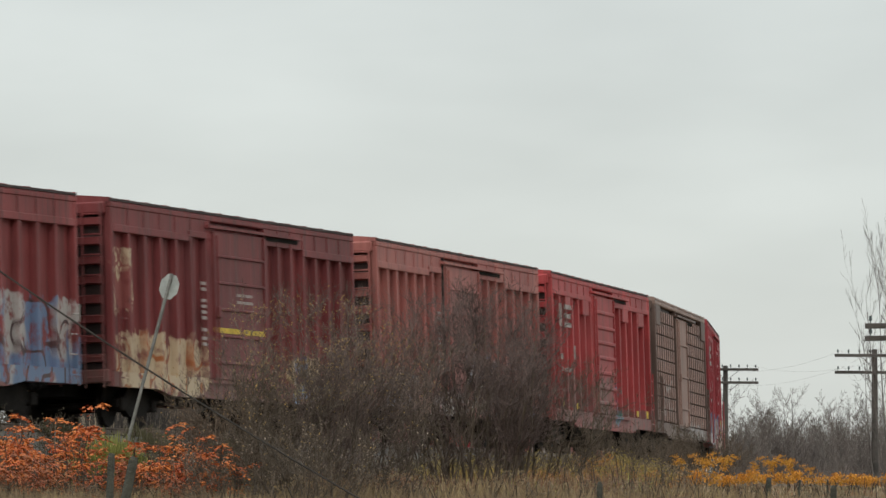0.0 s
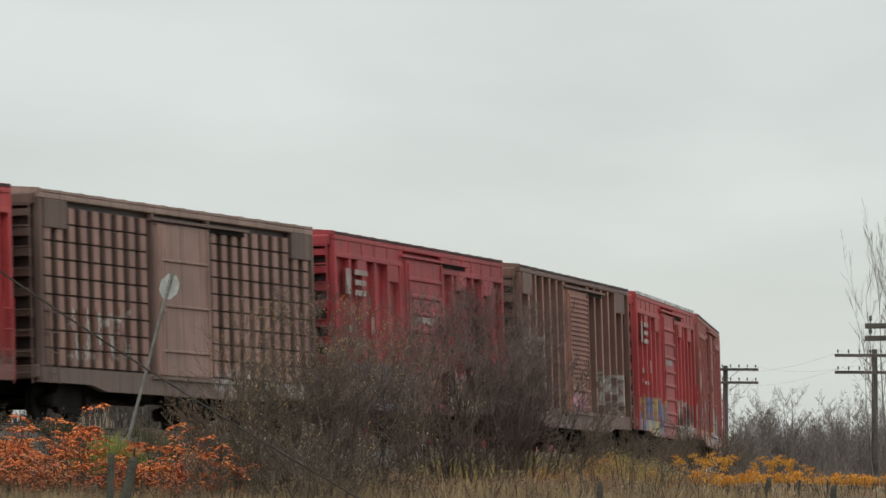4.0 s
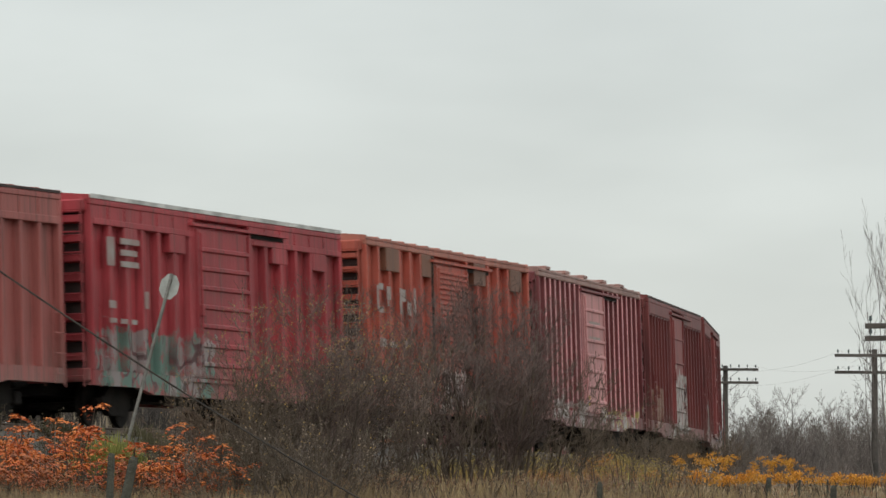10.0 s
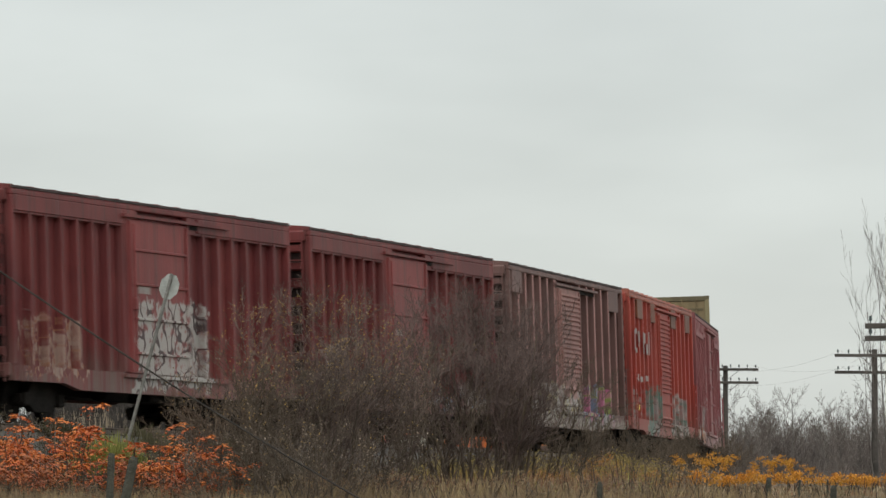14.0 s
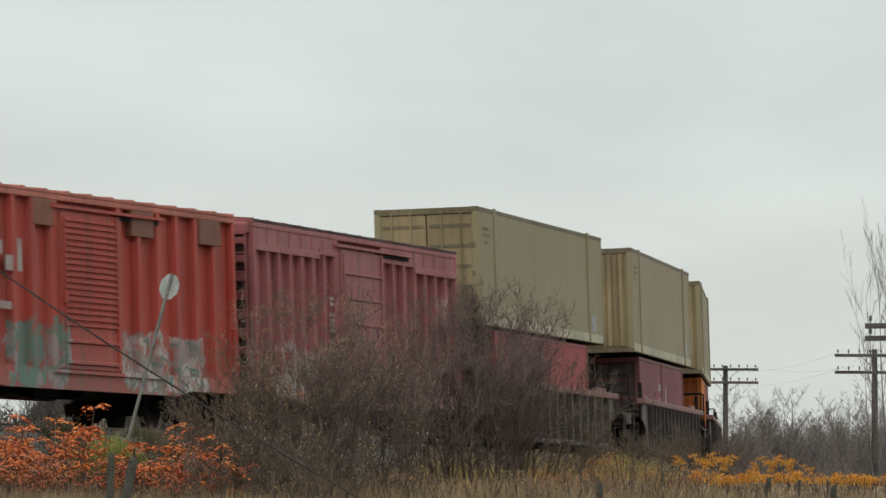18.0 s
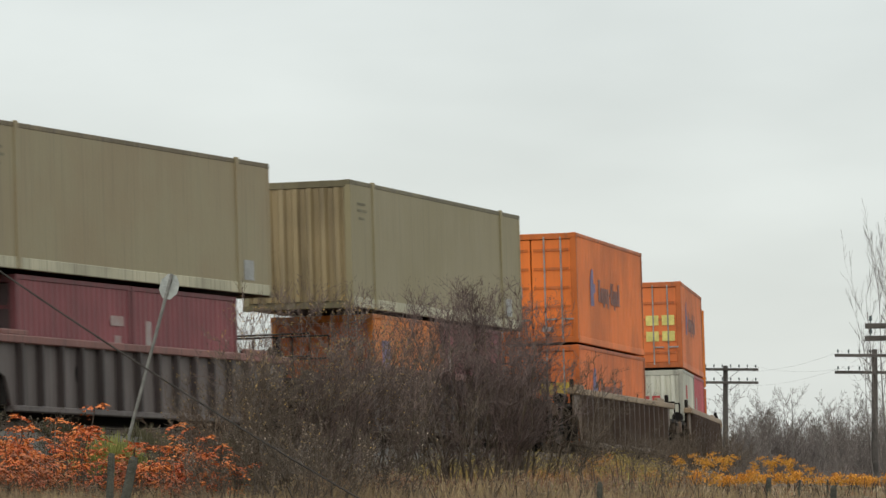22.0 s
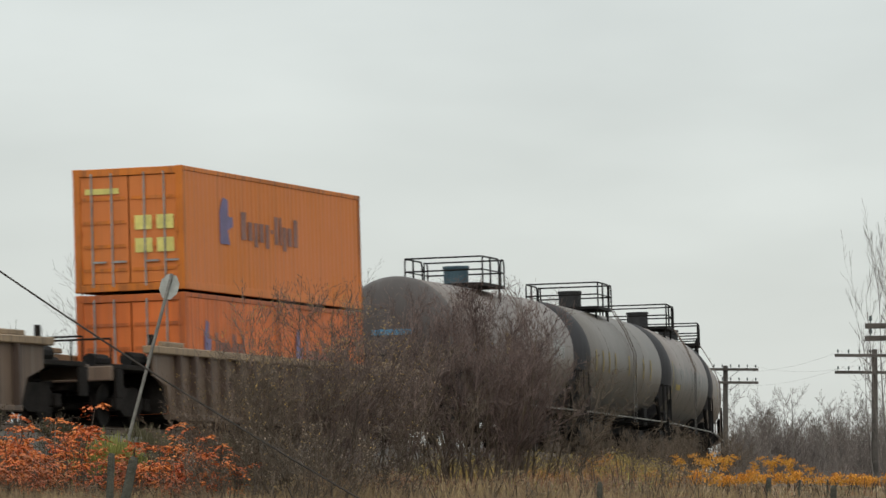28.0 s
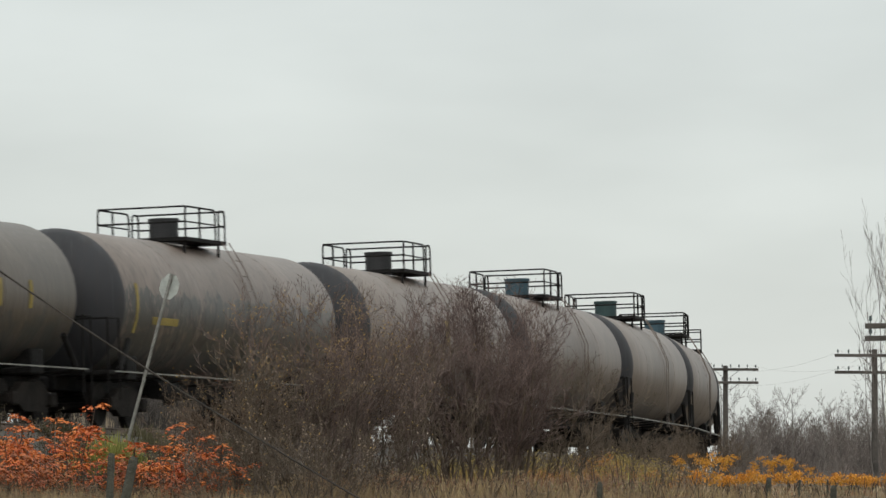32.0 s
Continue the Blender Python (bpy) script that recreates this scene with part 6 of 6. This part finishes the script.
scatter(leafy("olive_weed", "yellow-green autumn weed clump", "weed", 56, 0.7, 0.8, plain("olive_leaf", (0.42, 0.31, 0.08), 0.8, 0, 0.35, 1.5, 10, 0, per_island=0.6), 520, 0.035, 10), spots(12, 22, 955, 1150, 124, 150, 0.7, 1.2) + spots(27, 8, 740, 960, 126, 134, 0.8, 1.2), 13)


def grass(name, label, seed, n, xr, dr, h0, h1, material, patchy=0.0, clear=2.9):
    """Blades of grass over a wedge of the field, one object."""
    rng = np.random.default_rng(seed)
    d = rng.uniform(dr[0], dr[1], n)
    px = rng.uniform(xr[0], xr[1], n)
    x = (px - 784) / 11014.5 * d
    z = ground_z(x, d)
    keep = track_distance(x, d) > clear
    lump = np.sin(x * 1.3 + seed) * np.sin(d * 0.7 + x * 0.5 + seed * 2) + 0.5 * np.sin(x * 3.1 - d * 1.1 + seed)
    if dr[0] < 150:
        keep &= d < np.interp(px, [-100, 0, 400, 800, 1000, 1200, 1290, 1300], [115, 118, 128.5, 144, 154, 170, 180, 400])
    keep &= lump > rng.normal(-1.6 + 2.2 * patchy, 0.3, n)
    if clear < 2.9:
        td = track_distance(x, d)
        z = np.maximum(z, np.where(td < 2.15, -0.26, -0.27 - (td - 2.15) * 0.635) + RAIL)
    x, d, z = x[keep], d[keep], z[keep]
    n = len(x)
    hgt = rng.uniform(h0, h1, n) * (0.75 + 0.35 * np.sin(x * 1.7 + d * 0.9))
    hgt *= np.where(d > 108, np.interp((x / d) * 11014.5 + 784, [1120, 1240], [1.0, 0.36]), np.interp((x / d) * 11014.5 + 784, [1120, 1300], [1.0, 0.72]))
    w = rng.uniform(0.006, 0.014, n)
    lx, ly = rng.normal(0, 0.22, n) * hgt, rng.normal(0, 0.22, n) * hgt
    p = np.stack([x, d, z - 0.03], 1)
    v = np.stack([p + np.stack([-w, 0 * w, 0 * w], 1), p + np.stack([w, 0 * w, 0 * w], 1),
                  p + np.stack([lx * 0.4 + w * 0.8, ly * 0.4, hgt * 0.6], 1), p + np.stack([lx * 0.4 - w * 0.8, ly * 0.4, hgt * 0.6], 1),
                  p + np.stack([lx, ly, hgt], 1)], 1).reshape(-1, 3)
    i = np.arange(n)[:, None] * 5
    quads = (i + np.array([[0, 1, 2, 3]])).tolist()
    tris = (i + np.array([[3, 2, 4]])).tolist()
    ob = raw(name, v.tolist(), quads + tris, material)
    tagged(ob, label, "grass", kind="stuff")


grass("dry_grass", "tall dry tan grass in front of the railway bank", 71, 34000, (-120, 1690), (92, 106), 0.35, 0.68, M_DRY)
grass("dry_grass", "dry tan grass on the rising field", 72, 30000, (-120, 1690), (104, 150), 0.15, 0.38, M_DRY)
grass("olive_grass", "olive-green grass in patches of the field", 78, 12000, (-120, 1690), (94, 140), 0.2, 0.45, plain("olive_grass_blade", (0.15, 0.135, 0.05), 0.9, 0, 0.4, 0.6, 8, 0, per_island=0.7), 0.45)
grass("russet_grass", "russet dead weeds among the grass", 73, 22000, (-120, 1690), (94, 145), 0.2, 0.5, M_DRY_RED, 0.35)
grass("dry_grass", "dry grass and weeds on the flank of the railway bank", 75, 16000, (-120, 1100), (104, 135), 0.3, 0.6, M_DRY_RED)
grass("dry_grass", "pale tufts of tall dry grass in the field", 79, 26000, (400, 1690), (106, 132), 0.22, 0.45, plain("pale_grass", (0.50, 0.39, 0.26), 0.9, 0, 0.45, 0.5, 8, 0, per_island=0.8), 0.5)
grass("olive_grass", "yellow-green grass beside the railway bank", 80, 30000, (730, 1200), (120, 158), 0.25, 0.6, plain("yellow_green_grass", (0.46, 0.34, 0.08), 0.9, 0, 0.4, 0.6, 8, 0, per_island=0.7), 0.25)
grass("weed_stalks", "dark dead weed stalks standing in the grass", 81, 5000, (-120, 1690), (98, 140), 0.45, 0.9, plain("dark_stalk", (0.075, 0.052, 0.036), 0.9, 0, 0.4, 1, 8, 0, per_island=0.7), 0.6)
grass("bank_weeds", "grey-green weeds on the shoulder of the track", 77, 42000, (-80, 460), (111, 131), 0.15, 0.45, plain("grey_green_weed", (0.12, 0.108, 0.055), 0.9, 0, 0.4, 0.8, 8, 0, per_island=0.8), 0.0, 1.75)
grass("dry_grass", "dry grass on the low bank behind the track", 76, 18000, (-60, 640), (160, 190), 0.4, 1.0, plain("dark_scrub", (0.065, 0.056, 0.05), 0.95, 0, 0.3, 0.8, 8, 0, per_island=0.6))
grass("green_grass", "patches of green grass under the bushes", 74, 5000, (-50, 1200), (98, 125), 0.25, 0.5, M_GREEN)


def bare_tree(px, d, top_px, seed, spread, label, r=0.09, kids=(9, 6, 4), lean=0.0, trunks=1, fork=0.25):
    rng = np.random.default_rng(seed)
    x = at_px(px, d)
    z = gz(x, d)
    ob = new("bare_tree")
    tagged(ob, label, "tree", "bare trees behind the line")
    ob.location = (x, d, z - 0.1)
    hh = (1.5 + (965 - top_px) / 11014.5 * d - z) * (0.76 if d > 220 else 0.86)
    main, fine = [], []
    for i in range(trunks):
        out = []
        a = rng.uniform(0, 6.28)
        k = 0.0 if trunks == 1 else fork
        r *= 0.62 if i == 0 else 1
        grow(rng, (math.cos(a) * k, math.sin(a) * k, 0), (lean + math.cos(a) * k * 0.5, math.sin(a) * k * 0.5, 1.0), hh * (1 if i == 0 else rng.uniform(0.7, 0.95)), r * rng.uniform(0.8, 1.1), 0, out, [], 0.07, kids, spread, 0.42 if spread < 0.7 else 0.3)
        for row in out:
            (main if row[6] > 0.02 else fine).append(row)
    raw("trunk", *stick_mesh(main, 5), M_FARBARK, ob)
    cr = raw("crown", *stick_mesh(fine, 3), M_FARBARK, ob)
    tagged(cr, kind="stuff")


SLIM = "slim bare grey tree with fine branches"
for k, (px, d, top, sp, r, tr) in enumerate(((1404, 250, 640, 0.85, 0.085, 1), (1366, 270, 672, 0.8, 0.06, 1), (1472, 235, 690, 0.9, 0.05, 2), (1318, 275, 690, 0.85, 0.06, 2), (1340, 280, 700, 0.85, 0.05, 2), (1440, 270, 725, 0.9, 0.04, 2), (1505, 240, 650, 0.8, 0.05, 2),
                                                (1578, 175, 420, 0.34, 0.045, 2), (1572, 180, 490, 0.34, 0.04, 2), (1552, 190, 620, 0.7, 0.05, 3), (1590, 170, 450, 0.4, 0.05, 2),
                                                (215, 190, 510, 0.6, 0.06, 2), (250, 200, 500, 0.6, 0.06, 2), (305, 195, 505, 0.6, 0.06, 2), (345, 205, 540, 0.6, 0.06, 2), (545, 200, 512, 0.6, 0.06, 2), (575, 210, 540, 0.6, 0.05, 2), (430, 215, 590, 0.6, 0.05, 2), (640, 215, 600, 0.6, 0.05, 2), (60, 190, 600, 0.6, 0.05, 2))):
    bare_tree(px, d, top, 200 + k, sp, SLIM if tr == 1 else "bare grey tree with several stems and thin branches", r, trunks=tr, kids=(6, 5, 3) if px > 1540 else (12, 7, 4), lean=-0.05 if px > 1540 else 0.0, fork=0.25)


def far_woods():
    """A band of bare woodland far behind the line."""
    rng = np.random.default_rng(301)
    segs = []
    for i in range(380):
        px, d = rng.uniform(-150, 1750), rng.uniform(330, 430)
        if i < 180:
            px, d = rng.uniform(1280, 1610), rng.uniform(290, 400)
        x = at_px(px, d)
        z = 3.35
        out = []
        grow(rng, (x, d, z - 0.2), (rng.normal() * 0.04, 0, 1), (rng.uniform(3.2, 5.4) if i < 180 else rng.uniform(1.6, 3.9)), 0.035, 0, out, [], 0.06, (10, 7, 3), 0.8, 0.28)
        o = np.asarray(out)
        o[:, 6:8] = np.maximum(o[:, 6:8], 0.005)
        segs.append(o)
    ob = raw("far_woods", *stick_mesh(np.concatenate(segs), 3), M_FARTWIG)
    tagged(ob, "distant bare brown woodland behind the railway", "trees", kind="stuff")
    segs = []
    for px, top in ((1352, 745), (1372, 728), (1390, 758), (1440, 765), (1462, 745), (1485, 757), (1510, 775), (1330, 778), (1420, 790), (1540, 780)) + tuple((1295 + 310 * (n0 + 0.5) / 34, 752 + 40 * math.sin(n0 * 2.4) ** 2) for n0 in range(34)):
        d = rng.uniform(320, 360)
        x = at_px(px, d)
        hh = 1.5 + (965 - top + 16) / 11014.5 * d - 3.35
        wide = hh * rng.uniform(0.28, 0.42)
        for k in range(1300):
            u = np.clip(rng.normal() * 0.5, -1, 1)
            top_z = hh * (1 - 0.6 * u * u + 0.16 * math.sin(u * 7 + px) - 0.1)
            q = np.array([x + u * wide, d + rng.normal() * 0.5, 3.3 + top_z * rng.uniform(0.0, 0.85)])
            e = q + np.array([rng.normal() * 0.22 + u * 0.15, rng.normal() * 0.2, rng.uniform(0.25, 0.8)])
            segs.append((*q, *e, 0.011, 0.005))
    ob = raw("far_thicket", *stick_mesh(np.asarray(segs), 3), M_FARPINE)
    tagged(ob, "distant grey-brown thicket among bare woodland", "trees", kind="stuff")
    segs = []
    for i in range(8500):
        px, d = rng.uniform(-150, 1750), rng.uniform(225, 330)
        x = at_px(px, d)
        z = 3.25
        for k in range(4):
            segs.append((x, d, z - 0.1, x + rng.normal() * 0.5, d + rng.normal() * 0.4, z + rng.uniform(0.6, 2.2) * (0.65 + 0.35 * math.sin(px * 0.07) * math.sin(px * 0.031 + 1)) * rng.uniform(0.4, 1), 0.010, 0.005))
    s = np.asarray(segs)
    s = s[track_distance(s[:, 0], s[:, 1]) > 4.5]
    ob = raw("far_scrub", *stick_mesh(s, 3), M_FARTWIG)
    tagged(ob, "distant bare scrub at the foot of the woods", "scrub", kind="stuff")


far_woods()


# ---- the train runs along its line ----
def motions():
    times = [float(t) for t in range(0, 33)]
    for item in MOVERS:
        thing, s, half = item[:3]
        shift = Matrix.Translation((item[3], 0, item[4])) if len(item) > 3 else Matrix()
        walk(thing, [(t, car_pose(s - run(t), half) @ shift) for t in times])


motions()
